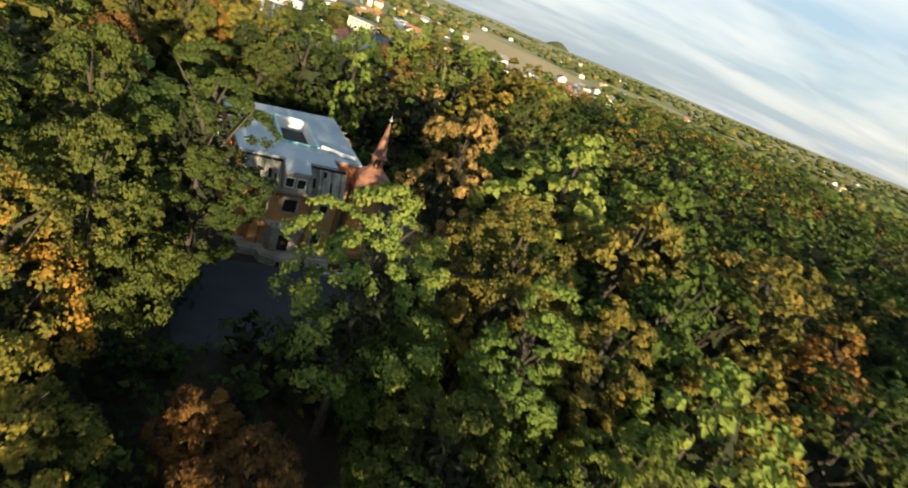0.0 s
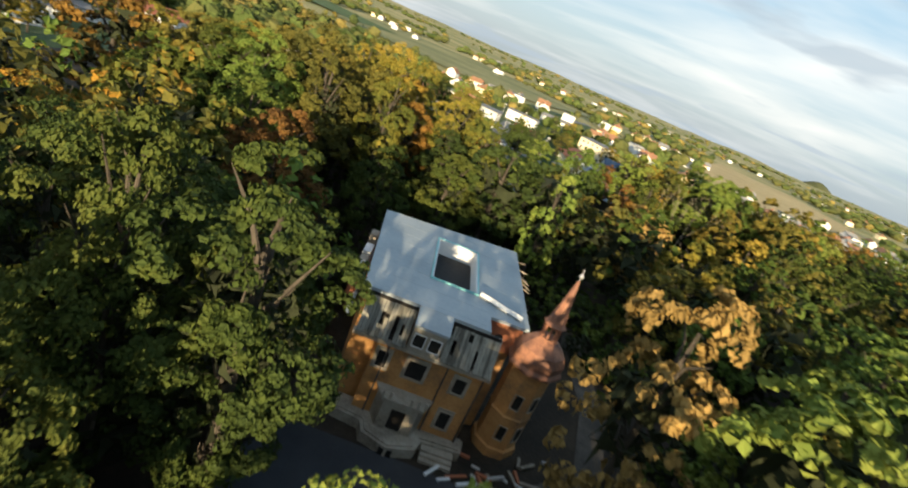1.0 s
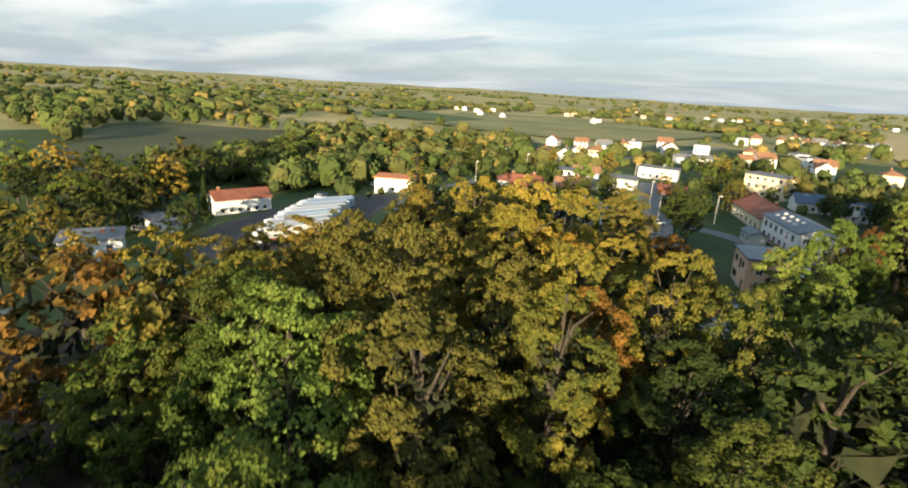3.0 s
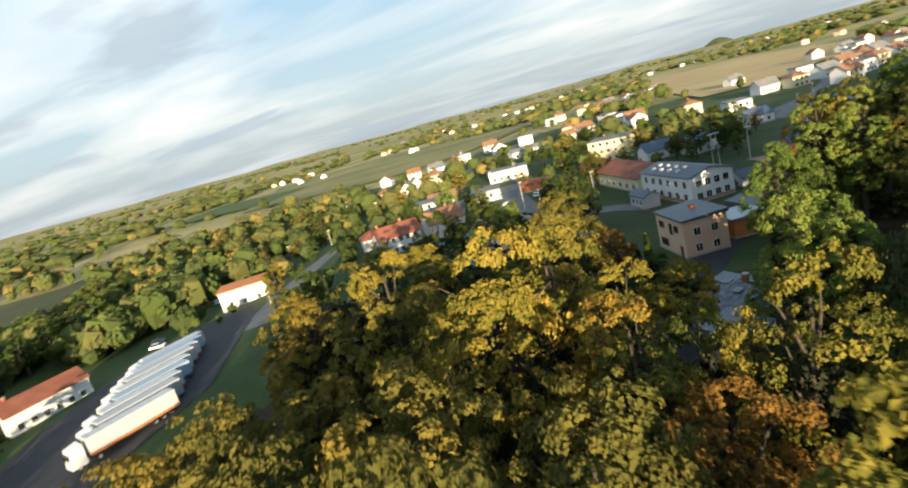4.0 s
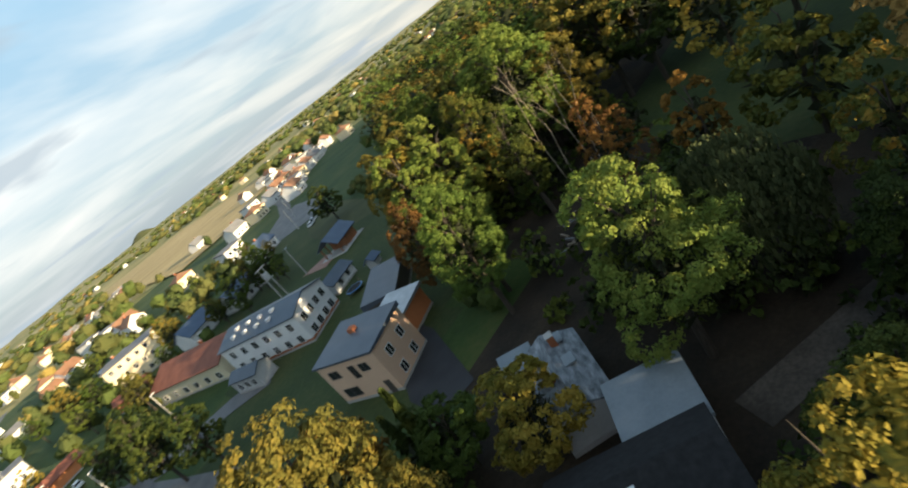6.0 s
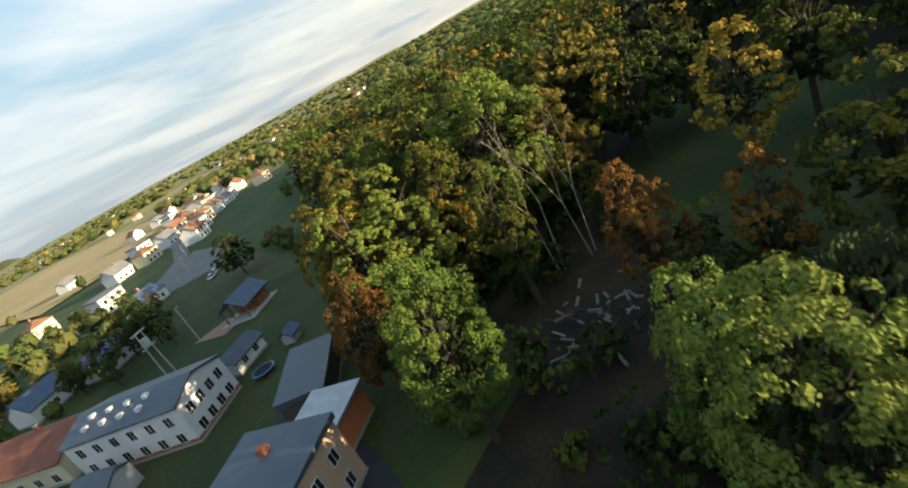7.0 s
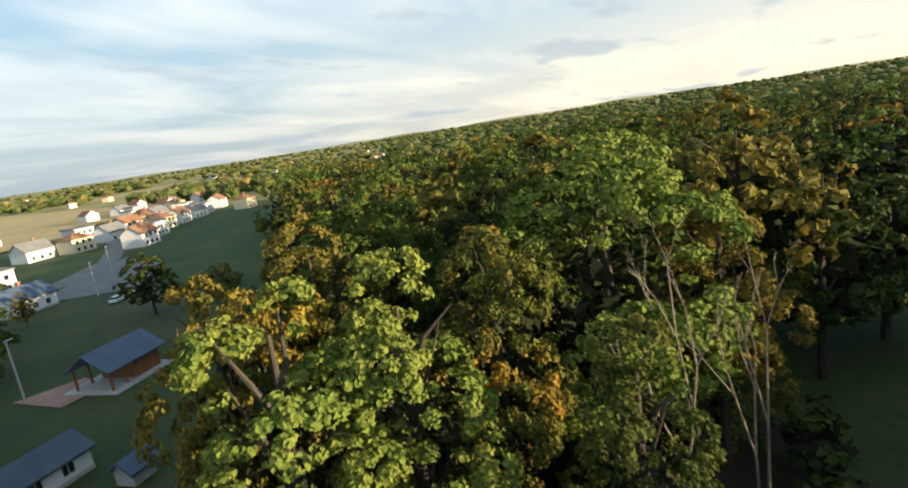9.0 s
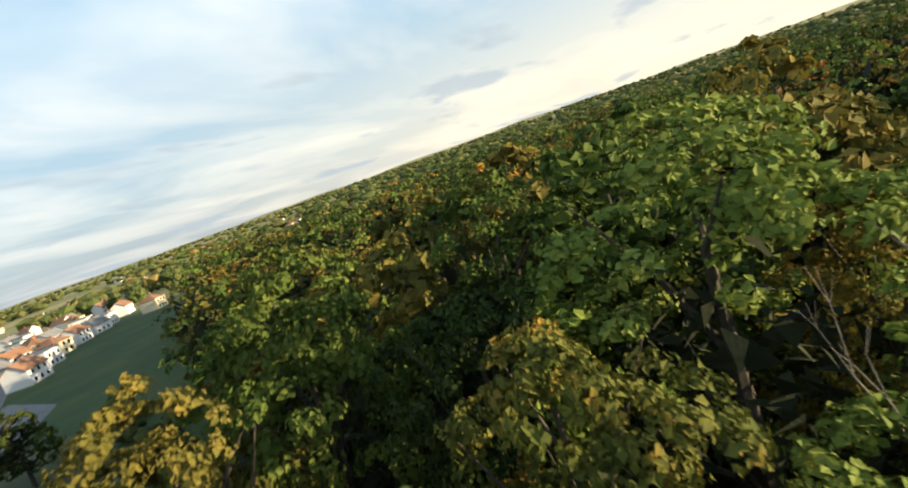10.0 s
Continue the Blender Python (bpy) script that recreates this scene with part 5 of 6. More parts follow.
# trees that stand out, each at its own place: x, y, height, colour, kind, variant, width
GROUND_TOP = [
    # south of the villa
    (0.3, 34.6, 22.3, "light", "airy", 0, 0.92), (5.5, 63.2, 23.3, "gold", "airy", 1, 0.78), (11, 41, 22.4, "olive", "broad", 2, 0.85), (12.2, 32, 20.2, "light", "tall", 1, 0.95), (18.4, 34.2, 20.2, "olive", "tall", 0, 0.92),
    (25.5, 41, 22.2, "green", "broad", 1, 0.85), (18, 60.5, 26.2, "light", "broad", 1, 1.05), (24.5, 51.5, 23.9, "olive", "broad", 0, 0.9), (31, 60.8, 25, "green", "broad", 2, 0.95), (40.5, 51.5, 22.8, "olive", "broad", 1, 1.0), (34, 48, 19.5, "green", "round", 0, 1.0),
    (26, 30.5, 18.5, "light", "round", 1, 0.95), (34, 37, 17.5, "olive", "broad", 1, 1.0), (19.5, 25.5, 16.0, "green", "round", 0, 1.0), (4.8, 33, 13.5, "green", "round", 1, 0.8), (8.5, 27, 13.5, "dark", "round", 2, 1.0), (57, 66, 20, "olive", "broad", 0, 1.25), (53, 92, 20, "dark", "broad", 2, 1.38), (41, 124, 20, "light", "broad", 1, 1.6), (13, 50, 17.5, "dark", "broad", 2, 1.0),
    # dark leaf colour here deepens trees seen in shade
    (-16.5, 44.2, 24.9, "dark", "tall", 0, 1.1), (-23.8, 42, 24.0, "dark", "broad", 0, 0.8), (-29, 51, 17.5, "dark", "broad", 1, 0.95), (-34, 44, 19, "dark", "broad", 2, 1.0), (-22.5, 53, 16, "dark", "round", 1, 0.8),
    (-17.2, 31, 21.5, "mixed", "broad", 0, 0.78), (-18.2, 24, 20.4, "mixed", "airy", 1, 0.85), (-25, 30, 21, "dark", "broad", 2, 0.9), (-27, 20, 20, "olive", "broad", 0, 0.9), (-13.5, 18.5, 14.5, "yellow", "round", 2, 0.8),
    # two unseen trees added behind the start to shade the villa
    (8, 3, 23, "green", "broad", 0, 0.85), (14, 4, 23.5, "green", "broad", 1, 0.85),
    (-2.5, 22, 10.5, "brown", "round", 0, 1.0), (-7, 27, 8, "brown", "round", 1, 0.9), (3, 18, 9, "brown", "round", 1, 1.0),
    # west and north of the villa
    (-38.8, 70.2, 18.3, "brown", "round", 0, 0.95), (-53, 80.8, 22.9, "light", "broad", 1, 0.95), (-47, 73, 19.5, "green", "broad", 0, 0.9), (-40, 92.4, 26, "yellow", "tall", 1, 0.75), (-53.5, 91.3, 25.6, "olive", "broad", 1, 0.8), (-46, 84.8, 25.5, "olive", "tall", 0, 1.0), (-62, 84, 20.5, "green", "broad", 2, 1.0),
    (-70.5, 79, 17.2, "green", "broad", 0, 1.1), (-71, 61, 12.3, "yellow", "round", 1, 1.0), (-78, 68, 10, "olive", "broad", 2, 1.2), (-62, 66, 13, "olive", "broad", 0, 1.0), (-57, 97.5, 23, "olive", "airy", 1, 1.0), (-48.5, 99, 22.5, "olive", "broad", 2, 0.85),
    (-24, 104, 22, "dark", "broad", 2, 1.05), (-14, 100.8, 20.6, "light", "tall", 2, 0.72), (-28.5, 95, 17.5, "dark", "broad", 0, 1.0), (-34, 86, 16, "dark", "broad", 1, 0.9), (-33, 101, 18.5, "dark", "broad", 1, 0.9),
    (-3, 124, 18.2, "gold", "broad", 0, 1.1), (8, 118, 17.5, "yellow", "round", 1, 1.2), (6, 104, 15, "olive", "round", 1, 1.1), (20, 110, 18, "olive", "broad", 1, 1.25), (-12, 118, 16, "olive", "broad", 2, 1.0),
    (-91.4, 92.3, 17.6, "yellow", "broad", 0, 0.95), (-78.8, 92.8, 18.6, "olive", "broad", 1, 0.95), (-82.2, 100.6, 18.1, "olive", "broad", 2, 0.95), (-72.0, 82.9, 19.6, "olive", "broad", 0, 0.95), (-64.5, 84.0, 20.6, "mixed", "broad", 1, 0.95), (-74.6, 100.3, 20.1, "olive", "broad", 2, 0.95), (-62.7, 97.1, 22.6, "olive", "tall", 0, 0.95),
    # the golden edge under the camera's bend
    (-54.5, 113.2, 26.0, "yellow", "broad", 1, 0.85), (-51.5, 119.2, 24.3, "yellow", "airy", 2, 0.9), (-46.5, 111, 22, "mixed", "tall", 2, 1.0), (-58, 104, 22.8, "olive", "broad", 0, 0.9), (-65, 97, 22.5, "olive", "broad", 2, 1.0), (-67.5, 88, 21, "yellow", "broad", 0, 0.9), (-73, 104, 20.5, "olive", "broad", 2, 1.0), (-68, 125.5, 24, "yellow", "tall", 0, 1.0), (-62, 120, 22, "olive", "broad", 0, 0.85), (-60, 131, 15, "dark", "broad", 2, 0.9), (-69, 138, 21, "yellow", "broad", 0, 0.95), (-42.5, 104, 20, "orange", "broad", 0, 0.8),
    (-37, 110.2, 23, "yellow", "airy", 0, 0.72), (-30.4, 108.3, 22.4, "mixed", "airy", 1, 0.75), (-93, 146, 16, "dark", "broad", 1, 0.9), (-97, 154, 16, "dark", "broad", 2, 0.9), (-88, 138, 18, "olive", "broad", 0, 1.0), (-80, 128, 20, "olive", "broad", 1, 1.0),
    (-47, 124, 19.5, "yellow", "airy", 0, 0.8), (-42, 117, 18.5, "mixed", "airy", 1, 0.85),
    # round the ruin and the bare ground
    (-29.2, 140, 19.2, "light", "broad", 0, 0.95), (-24.4, 144.2, 16.2, "light", "round", 1, 0.8), (-24.3, 164.8, 18.8, "light", "broad", 2, 0.82), (-20.5, 168, 17.2, "green", "round", 0, 0.85), (-13.2, 181.6, 22.6, "light", "tall", 0, 1.1), (-8.6, 178.6, 22.4, "light", "tall", 1, 0.95), (-19.5, 179.5, 16.0, "brown", "round", 1, 0.72), (-5.5, 168.9, 19.0, "mixed", "tall", 1, 0.9),
    (-7.4, 144, 14.8, "orange", "tall", 2, 0.9), (-9.2, 153, 16.4, "brown", "airy", 2, 0.8), (-0.4, 136.8, 15.6, "yellow", "round", 2, 1.0), (18, 149, 18, "yellow", "airy", 1, 1.0), (25, 143, 19, "mixed", "airy", 0, 1.1), (-16, 128, 14, "mixed", "airy", 2, 0.9),
    # the wood's edge below the last bend
    (-1.4, 178.2, 22.4, "mixed", "broad", 0, 0.8), (7.4, 175.2, 25.2, "light", "broad", 2, 1.1), (10.8, 184, 24.9, "green", "broad", 1, 0.85), (14.2, 190.2, 25, "olive", "broad", 0, 0.9), (2.6, 190.6, 24.8, "green", "broad", 2, 0.8), (-4.4, 190, 23.2, "olive", "broad", 1, 0.75), (-9, 189.5, 20.5, "yellow", "round", 0, 0.75), (3.6, 183, 22.2, "dark", "broad", 0, 0.8), (15.5, 179.4, 24.6, "green", "broad", 2, 0.9), (-12, 187.8, 21.8, "olive", "round", 2, 0.6),
    (27.5, 170.5, 26.6, "olive", "broad", 1, 0.95), (29, 164.5, 21.5, "dark", "broad", 0, 1.0), (22, 186, 25.8, "olive", "tall", 2, 1.1), (32, 180, 25.5, "green", "broad", 1, 1.1), (6, 199, 20.5, "green", "round", 1, 1.0), (17, 203, 20, "olive", "round", 0, 1.2), (13, 169.5, 20.5, "olive", "broad", 0, 0.8), (40, 160, 17, "dark", "round", 0, 1.2), (41, 171, 20, "dark", "broad", 2, 1.1),
    # growth in the hollow behind the villa, dark leaf colour imitating its shade
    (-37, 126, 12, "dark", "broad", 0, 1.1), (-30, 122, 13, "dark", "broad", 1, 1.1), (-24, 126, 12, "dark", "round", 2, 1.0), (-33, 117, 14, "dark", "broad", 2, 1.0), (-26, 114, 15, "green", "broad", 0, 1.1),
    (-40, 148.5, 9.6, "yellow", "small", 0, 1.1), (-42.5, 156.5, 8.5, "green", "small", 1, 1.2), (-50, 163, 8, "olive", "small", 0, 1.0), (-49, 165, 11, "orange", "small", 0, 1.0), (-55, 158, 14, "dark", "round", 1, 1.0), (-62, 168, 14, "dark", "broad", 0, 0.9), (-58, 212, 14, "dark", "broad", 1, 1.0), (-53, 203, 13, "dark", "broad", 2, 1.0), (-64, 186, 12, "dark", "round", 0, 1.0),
]
for x, y, h, col, kind, var, wide in GROUND_TOP:
    near = min(math.hypot(x - a, y - b) for a, b in ((0, 5), (-3, 30), (-25, 58), (-45, 80), (-56, 105), (-54, 122), (-40, 146), (-12, 173)))
    tree(x, y, h - gz(x, y), col, kind, var, wide, fine=near < 27)


def poplar(x, y, top):
    th = thing("poplar", pose(x, y, gz(x, y)), "slim upright poplar with yellow-green leaves", "tree")
    V, F = crown_shape(77, 2.0, 2.0, top - gz(x, y), 26, 6, 26, 0.26, ragged=0.2)
    new("crown", pydata("crown", V, F, LEAF["olive"])).parent = th
    part("trunk", trunk_shape(4, top, 0.35, 3, 1.2, top - 2), BARK, th)


poplar(-107, 161, 23.5)


def willow(x, y, top):
    th = thing("willow", pose(x, y, gz(x, y)), "grey-green weeping willow with hanging branches", "tree")
    rng = np.random.default_rng(8)
    H = top - gz(x, y)
    V, F, k = [], [], 0
    for i in range(430):
        an, rad = rng.uniform(0, 6.28), 5.2 * math.sqrt(rng.uniform(0.02, 1))
        zt = H * (1 - 0.35 * (rad / 5.2) ** 2) - rng.uniform(0, 1.2)
        n = 26
        zz = zt - np.linspace(0, 1, n) * rng.uniform(3, 7)
        p = np.stack([rad * math.cos(an) + rng.normal(size=n) * 0.22, rad * math.sin(an) + rng.normal(size=n) * 0.22, np.maximum(zz, 0.6)], 1)
        nn = np.tile(np.array([math.cos(an), math.sin(an), 0.3]), (n, 1))
        v, f = leaves(rng, p, nn, 0.24, 0.75, 1.9)
        V.append(v)
        F += (f + k).tolist()
        k += len(v)
    new("crown", pydata("crown", np.concatenate(V), F, LEAF["willow"])).parent = th
    part("trunk", trunk_shape(6, H, 0.45, 6, 3.5, H * 0.9), BARK, th)


willow(-19.6, 137.5, 14.0)


def bare_tree(x, y, top, seed, label):
    """A dead tree: forked limbs and twigs."""
    th = thing("dead_tree", pose(x, y, gz(x, y)), label, "tree")
    rnd = random.Random(seed)
    bm = bmesh.new()

    def grow(p, d, length, r, depth):
        q = p + d * length
        beam(bm, p, q, r, r * 0.62, 7 if depth < 2 else 5)
        if depth >= 4:
            return
        for _ in range(2 if depth < 2 else rnd.choice((2, 2, 3))):
            dd = (d + Vector((rnd.uniform(-0.5, 0.5), rnd.uniform(-0.5, 0.5), rnd.uniform(0.0, 0.4)))).normalized()
            grow(q, dd, length * rnd.uniform(0.42, 0.7), r * 0.6, depth + 1)

    H = top - gz(x, y)
    for dx in (-0.12, 0.14):
        grow(Vector((dx * 4, 0, -0.5)), Vector((dx, rnd.uniform(-0.05, 0.05), 1)).normalized(), H * 0.40, 0.12, 0)
    part("bare_crown", bm, DEADWOOD, th)


bare_tree(0.6, 168.6, 25, 3, "dead bare tree with pale forked limbs")
bare_tree(4.2, 165.8, 22.5, 6, "dead leaning tree with pale bare branches")
bare_tree(-45.5, 119.5, 21.5, 9, "half-bare tree with grey twigs")


def conifer(x, y, top, wide=1.0):
    th = thing("conifer", pose(x, y, gz(x, y)), "dark green slender conifer", "tree")
    rng = np.random.default_rng(int(abs(x) * 7 + y))
    H = top - gz(x, y)
    n = 1500
    z = H * rng.uniform(0.04, 1, n) ** 0.9
    R = wide * (H - z) / H * 2.0 + 0.15
    an = rng.uniform(0, 6.28, n)
    k = rng.uniform(0.55, 1.05, n)
    p = np.stack([R * k * np.cos(an), R * k * np.sin(an), z], 1)
    nn = np.stack([np.cos(an), np.sin(an), 0.4 + 0 * an], 1)
    v, f = leaves(rng, p, nn, 0.28, 0.5, 1.5)
    core = np.concatenate([[(0.7 * wide * 2.0 * math.cos(a_), 0.7 * wide * 2.0 * math.sin(a_), 0.3) for a_ in np.linspace(0, 5.5, 8)], [(0, 0, H * 0.97)]])
    m = len(v)
    faces = f.tolist() + [(m + i, m + (i + 1) % 8, m + 8) for i in range(8)]
    new("crown", pydata("crown", np.concatenate([v, core]), faces, LEAF["dark"])).parent = th
    bm = bmesh.new()
    beam(bm, (0, 0, -0.5), (0, 0, H * 0.8), 0.2, 0.05, 7)
    part("trunk", bm, BARK, th)


for x, y, h, w in ((-43.0, 160.5, 11.0, 0.6), (-44.5, 161.5, 9.0, 0.55), (-178, 150, 6, 0.9), (-50, 168, 9, 0.6)):
    conifer(x, y, h, w)

# the rest of the park: trees at random, kept off the clearings, roads and houses
PARK = [(-92, -90), (-88, 60), (-84, 110), (-84, 152), (-70, 162), (-52, 150), (-46, 134), (-26, 126), (-14, 160), (0, 200), (18, 226), (48, 266), (80, 310), (150, 400), (320, 260), (320, 30), (190, -90)]
OPEN = [CLEARING, HEAP, [(-22, 36), (2, 40), (8, 56), (14, 90), (0, 112), (-16, 94), (-34, 84), (-24, 58)], [(-50, 126), (-24, 126), (-24, 152), (-46, 170)], [(-13, 24), (9, 24), (6, 42), (-18, 42)], [(-18, 128), (26, 128), (26, 172), (-18, 172)]]
taken = [(r[0], r[1]) for r in GROUND_TOP] + [(-19.6, 137.5), (0.6, 168.6), (4.2, 165.8)]
rnd = random.Random(42)
placed, rest = 0, []
for _ in range(14000):
    x, y = rnd.uniform(-95, 320), rnd.uniform(-90, 400)
    if not inside(x, y, PARK) or any(inside(x, y, p) for p in OPEN):
        continue
    far = min(math.hypot(x - a, y - b) for a, b in ((0, 15), (-25, 55), (-55, 105), (-40, 145), (-12, 173)))
    gap = 8.0 + 2.0 * noise.noise(Vector((x / 25, y / 25, 0)))
    if any((x - a) ** 2 + (y - b) ** 2 < gap * gap for a, b in taken):
        continue
    taken.append((x, y))
    east = x > -36
    col = rnd.choices(("green", "dark", "light", "olive", "yellow", "orange", "mixed", "brown"), (6, 3, 4, 5, 0.5, 0.15, 1.2, 0.3) if east else (3.5, 2, 1.5, 7, 1.8, 0.3, 2.5, 0.0))[0]
    if far < 85 and placed < 150:
        # trees below y 14 stand out of view, kept low to let sun through
        tree(x, y, rnd.uniform(8, 12) if (y < 31 and x > 6) or (x < -58 and y < 76) else rnd.uniform(10, 16) if y < 14 else rnd.uniform(12.5, 20.5), col, rnd.choice(("broad", "broad", "tall", "round")), rnd.randrange(3), rnd.uniform(0.95, 1.25), fine=far < 28)
        placed += 1
    else:
        rest.append((x, y, rnd.uniform(12, 22), col))


def park_woods():
    """The park's farther trees, joined by colour: lumpy crowns of small sprays."""
    groups = {}
    for x, y, h, col in rest:
        groups.setdefault(col, []).append((x, y, h))
    for col, spots in groups.items():
        rng = np.random.default_rng(len(spots))
        V, F, k = [], [], 0
        for x, y, h in spots:
            v, f = crown_shape(int(x * 3 + y * 7) % 9973, h * 0.32 * rng.uniform(0.9, 1.2), h * 0.12, h, 9, 6, 8, 0.52, core=0.5, ragged=0.34)
            V.append(v + np.array([x, y, gz(x, y)]))
            F += [[i + k for i in q] for q in f]
            k += len(v)
        tagged(new("park_woods", pydata("park_woods", np.concatenate(V), F, LEAF[col])), "mass of park tree crowns at the back of the wood", "woods", kind="stuff")


park_woods()



def undergrowth():
    """Bushes and saplings under the park's trees, mostly dark leaf colour for shade, one body a colour."""
    rng = np.random.default_rng(19)
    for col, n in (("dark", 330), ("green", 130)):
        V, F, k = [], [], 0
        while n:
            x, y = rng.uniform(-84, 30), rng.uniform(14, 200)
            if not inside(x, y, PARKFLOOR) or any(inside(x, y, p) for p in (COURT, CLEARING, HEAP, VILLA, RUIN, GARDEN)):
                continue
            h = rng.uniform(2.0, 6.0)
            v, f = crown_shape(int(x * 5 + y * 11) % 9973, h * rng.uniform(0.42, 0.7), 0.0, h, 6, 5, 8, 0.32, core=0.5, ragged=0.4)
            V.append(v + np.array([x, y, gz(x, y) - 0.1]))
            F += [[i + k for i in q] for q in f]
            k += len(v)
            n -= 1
        tagged(new("park_undergrowth", pydata("park_woods", np.concatenate(V), F, LEAF[col])), "bushes and saplings under the park trees, mostly dark-coloured for shade", "undergrowth", kind="stuff")


VILLA = [(-26, 54), (-4, 54), (8, 64), (8, 90), (-14, 94), (-28, 84)]
RUIN = [(-50, 130), (-26, 130), (-26, 162), (-44, 162)]
undergrowth()

# garden and street trees of the town
rnd = random.Random(11)
town_spots = [(-66, 246), (-60, 250), (-54, 262), (-50, 270), (-62, 232), (-56, 238), (-90, 216), (-86, 208), (-84, 226), (-96, 205), (-104, 205), (-118, 210), (-124, 222), (-128, 240), (-130, 262), (-112, 246), (-100, 250), (-80, 284), (-66, 290), (-60, 304), (-34, 296), (-26, 280), (-12, 272), (-2, 290), (6, 300), (-10, 262), (-22, 262), (-66, 330), (-76, 338), (-30, 340), (-12, 340), (-20, 360), (0, 352), (-50, 366), (-96, 340), (-110, 312), (-120, 330), (-136, 300), (-132, 330), (-168, 262), (-172, 286), (-160, 330), (-180, 330), (-200, 320), (-230, 300), (-246, 250), (-240, 206), (-222, 190), (-210, 150), (-206, 168), (-196, 122), (-200, 138), (-214, 130), (-186, 112), (-140, 100), (-130, 92), (-146, 86), (-190, 84), (-184, 66), (-170, 58), (-150, 48), (-176, 146), (-226, 160), (-236, 176), (20, 272), (-40, 276), (-194, 138), (-201, 146), (-208, 133), (-215, 150), (-225, 140), (-222, 217), (-228, 222), (-157, 131), (-188, 128), (-20, 270), (-14, 276), (-24, 276), (-8, 270), (-244, 124), (-252, 118), (-262, 114), (-270, 106), (-280, 98), (-284, 84), (-284, 70), (-282, 56), (-236, 126), (-228, 126), (-246, 138), (-258, 130), (-272, 122), (-240, 148), (-168, 106), (-162, 98), (-176, 118), (-184, 138), (-178, 132), (-192, 148), (-149, 93), (-152, 84), (-143, 92), (-214, 192), (-220, 200), (-254, 258), (-262, 250), (-196, 96), (-202, 104), (-190, 104)]
for x, y in town_spots:
    col = rnd.choices(("green", "dark", "olive", "yellow", "light"), (3, 4, 5, 1.5, 1))[0]
    tree(x + rnd.uniform(-2, 2), y + rnd.uniform(-2, 2), rnd.uniform(12, 18) if x < -185 else rnd.uniform(7, 13), col, rnd.choice(("round", "broad", "tall")), rnd.randrange(3), rnd.uniform(0.9, 1.25), fine=False)


# far woods, hedgerows and garden trees: one body of clumps a region
def far_woods(name, spots, colour, label, seed):
    rng = np.random.default_rng(seed)
    V, F, k = [], [], 0
    for x, y, h in spots:
        r = h * (rng.uniform(0.34, 0.5) if math.hypot(x + 40, y - 140) < 600 else rng.uniform(0.6, 1.1))
        z = gz(x, y)
        v = ICO_V * rng.uniform(0.75, 1.2, (12, 1)) * np.array([r, r, h * 0.46]) + np.array([x, y, z + h * 0.5])
        V.append(v)
        F += (ICO_F + k).tolist()
        k += 12
        n = 22 if math.hypot(x + 40, y - 140) < 500 else 6
        d = unit(rng, n)
        d[:, 2] = np.abs(d[:, 2]) * 1.1 - 0.15
        p = d * np.array([r, r, h * 0.46]) * rng.uniform(0.9, 1.12, (n, 1)) + np.array([x, y, z + h * 0.5])
        v, f = leaves(rng, p, d, h * 0.11)
        V.append(v)
        F += (f + k).tolist()
        k += len(v)
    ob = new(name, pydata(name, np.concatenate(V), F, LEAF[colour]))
    tagged(ob, label, "woods", kind="stuff")


FIELDS = [[(20, 500), (70, 500), (110, 560), (190, 640), (230, 800), (150, 1050), (40, 1120), (10, 800)], [(-420, 560), (-250, 560), (-120, 700), (-180, 900), (-420, 1000), (-560, 850)], [(-560, 600), (-420, 600), (-430, 720), (-600, 760)],
          [(-262, 150), (-330, 165), (-470, 250), (-480, 300), (-385, 345), (-310, 290), (-270, 220)], PARK, [(-205, 62), (-212, 84), (-222, 108), (-240, 117), (-264, 104), (-276, 66), (-240, 40)], GARDEN, [(-118, 110), (-118, 160), (-150, 210), (-170, 200), (-170, 140), (-140, 110)]]
rnd = random.Random(7)
bins = {"dark": [], "olive": [], "green": [], "yellow": []}
HOMES = [(o.location.x, o.location.y) for o in scene.objects if o.get("category") and o.get("category") not in ("tree", "rubble", "car", "street lamp")]
ROADS = [[(-130, 178), (-139, 205), (-147, 240), (-152, 275), (-148, 330), (-120, 420)], [(-88, 300), (-78, 258), (-70, 236), (-62, 212), (-56, 196)], [(-70, 236), (-38, 216)]]


def beside_road(x, y):
    for line in ROADS:
        for (xa, ya), (xb, yb) in zip(line, line[1:]):
            k = min(1, max(0, ((x - xa) * (xb - xa) + (y - ya) * (yb - ya)) / ((xb - xa) ** 2 + (yb - ya) ** 2)))
            if math.hypot(x - xa - k * (xb - xa), y - ya - k * (yb - ya)) < 8:
                return True
    return False


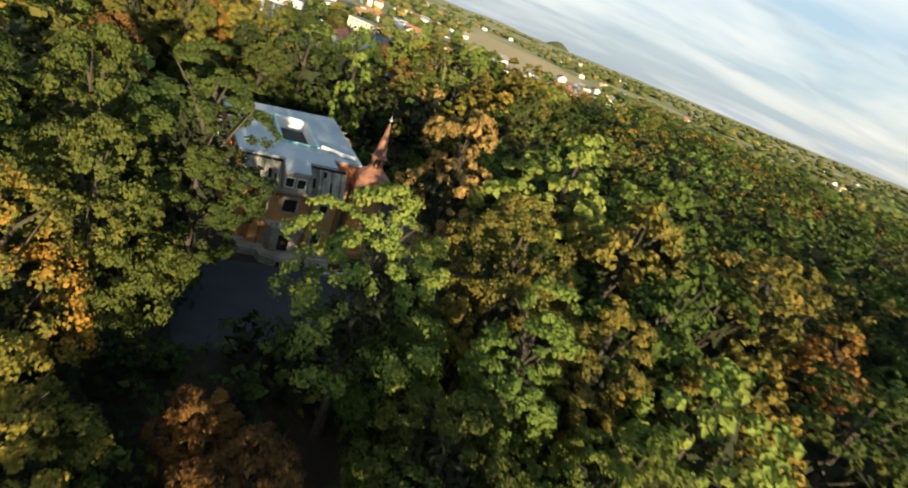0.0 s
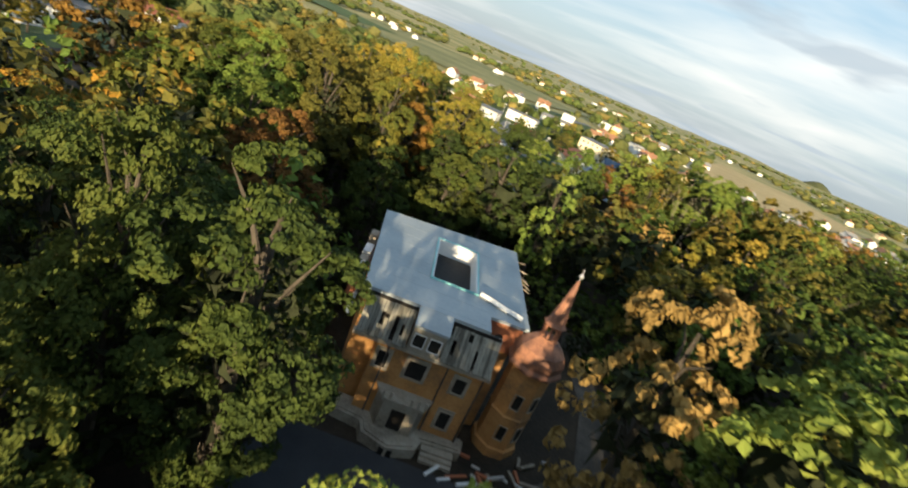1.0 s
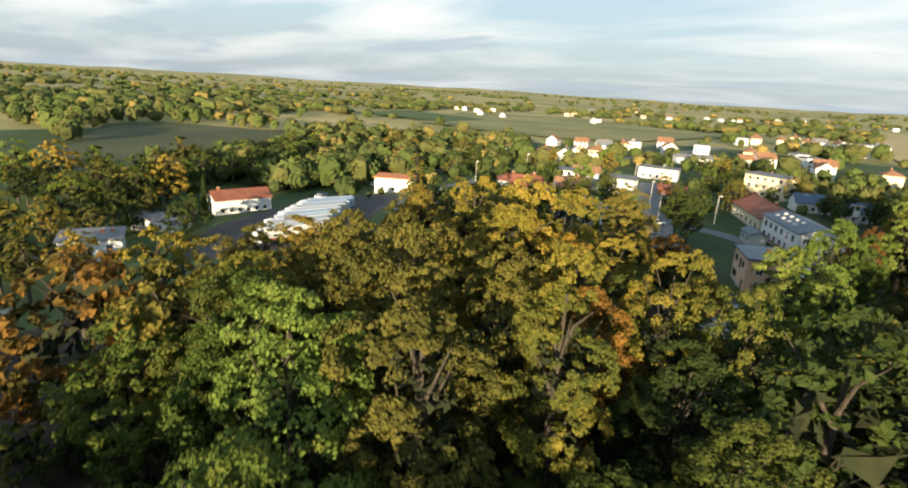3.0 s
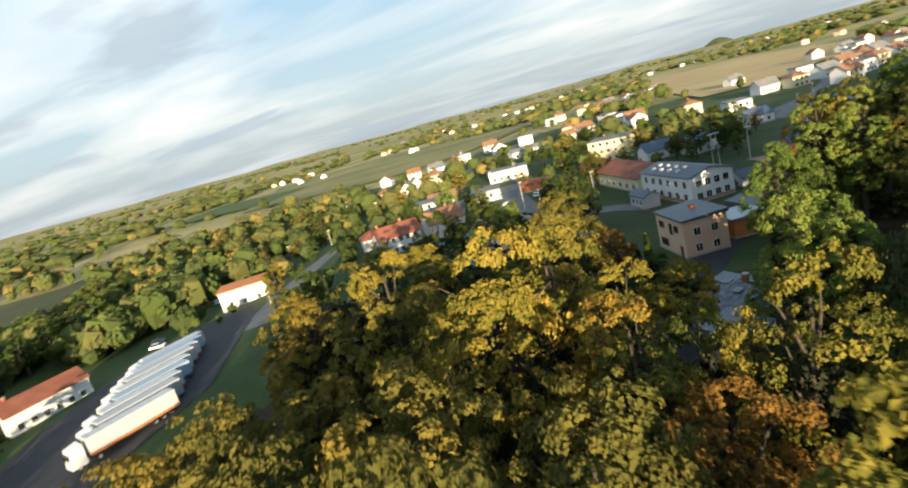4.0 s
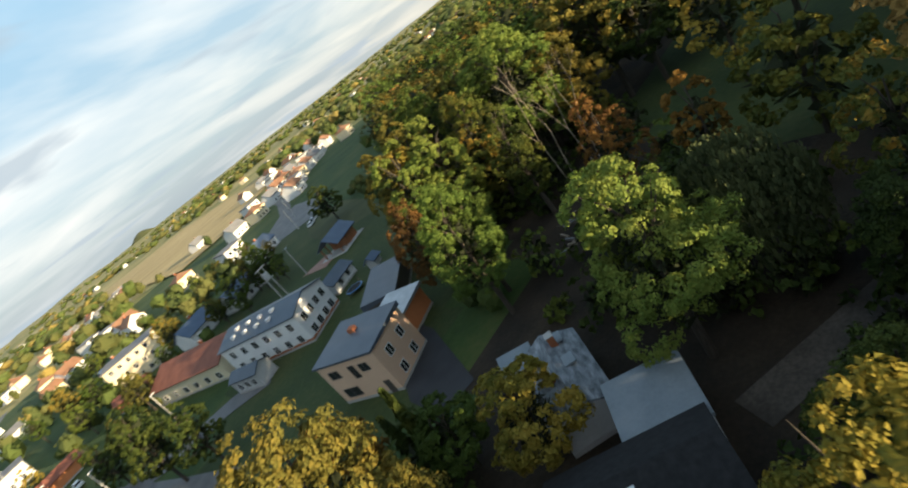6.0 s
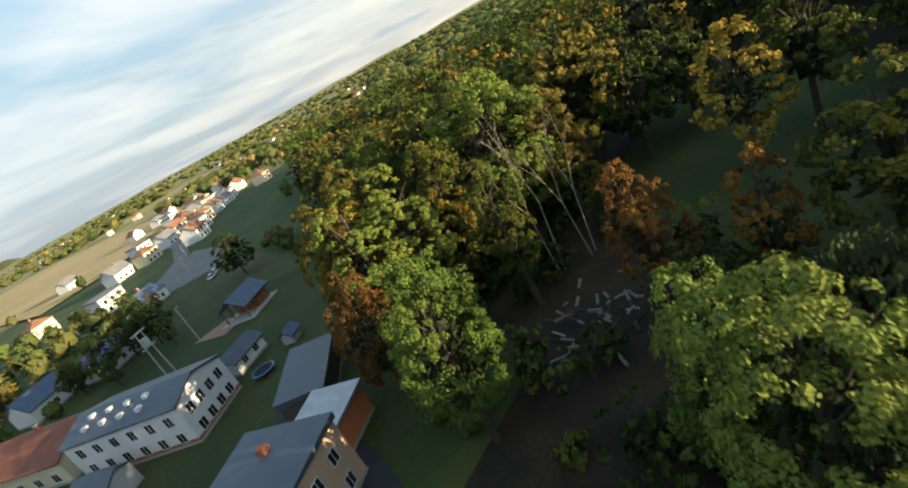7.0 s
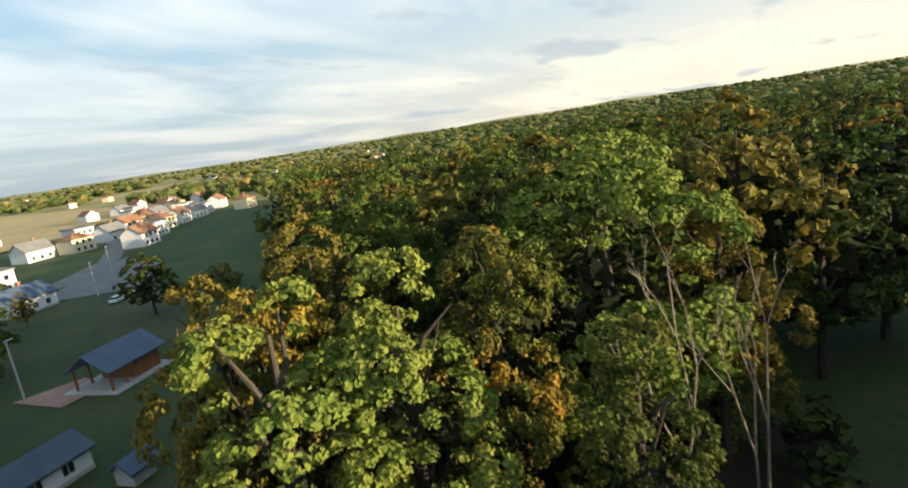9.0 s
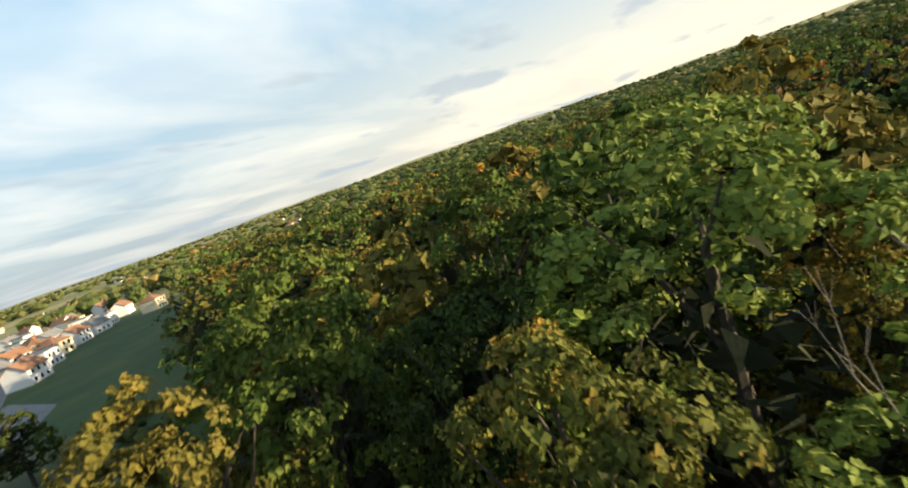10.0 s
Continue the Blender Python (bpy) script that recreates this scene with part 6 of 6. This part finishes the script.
green = 0
while green < 330:
    x, y = rnd.uniform(-240, 10), rnd.uniform(190, 430)
    if inside(x, y, GARDEN) or beside_road(x, y) or any(math.hypot(x - a, y - b) < 10.5 for a, b in HOMES):
        continue
    bins[rnd.choices(("dark", "olive", "green", "yellow"), (4, 4, 3, 0.8))[0]].append((x, y, rnd.uniform(2.5, 8.5)))
    green += 1
count = 0
while count < 5400:
    r = 170 + 2900 * rnd.random() ** 1.75
    an = radians(rnd.uniform(-82, 112))
    x, y = -40 + r * math.sin(an), 140 + r * math.cos(an)
    w = noise.noise(Vector((x / 190, y / 190, 7.7))) + 0.35 * noise.noise(Vector((x / 60, y / 60, 1.7)))
    dense = 0.20 if r > 330 else 0.24
    if x > 60 and r > 330:
        dense -= 0.16
    if x < -230 and y < 900:
        dense -= 0.25
    if w < dense and rnd.random() > 0.06:
        continue
    if any(inside(x, y, p) for p in FIELDS) or (r < 330 and x > -190 and rnd.random() < 0.8):
        continue
    if x > -190 and r < 200:
        continue
    if 0 < x < 190 and 250 < y < 520 and rnd.random() < 0.9:
        continue
    bins[rnd.choices(("dark", "olive", "green", "yellow"), (2.5, 5, 3, 1.0))[0]].append((x, y, rnd.uniform(6, 14) if r < 600 else rnd.uniform(7, 13)))
    count += 1
for _ in range(1500):
    r, an = rnd.uniform(520, 2600), radians(rnd.uniform(46, 116))
    bins[rnd.choices(("dark", "olive", "green"), (4, 3, 2))[0]].append((-40 + r * math.sin(an), 140 + r * math.cos(an), rnd.uniform(9, 16)))
for (xa, ya), (xb, yb) in zip([(-24, 168), (-10, 186), (8, 216), (26, 250)], [(-10, 186), (8, 216), (26, 250), (42, 296)]):
    for _ in range(26):
        k = rnd.random()
        bins[rnd.choice(("dark", "green", "olive"))].append((xa + (xb - xa) * k + rnd.gauss(0, 1.8), ya + (yb - ya) * k + rnd.gauss(0, 1.8), rnd.uniform(1.2, 4.2)))
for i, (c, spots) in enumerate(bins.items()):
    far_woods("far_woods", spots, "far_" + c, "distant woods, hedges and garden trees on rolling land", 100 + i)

# the lone cone on the horizon
bm = bmesh.new()
rings(bm, [(120, -30), (78, 10), (44, 28), (16, 38), (5, 39)], 14)
hill = new("spoil_heap", finish("spoil_heap", bm, MEADOW))
hill.matrix_basis = pose(700, 3950, gz(700, 3950))
tagged(hill, "dark cone-shaped hill on the horizon", "hill", kind="structure")
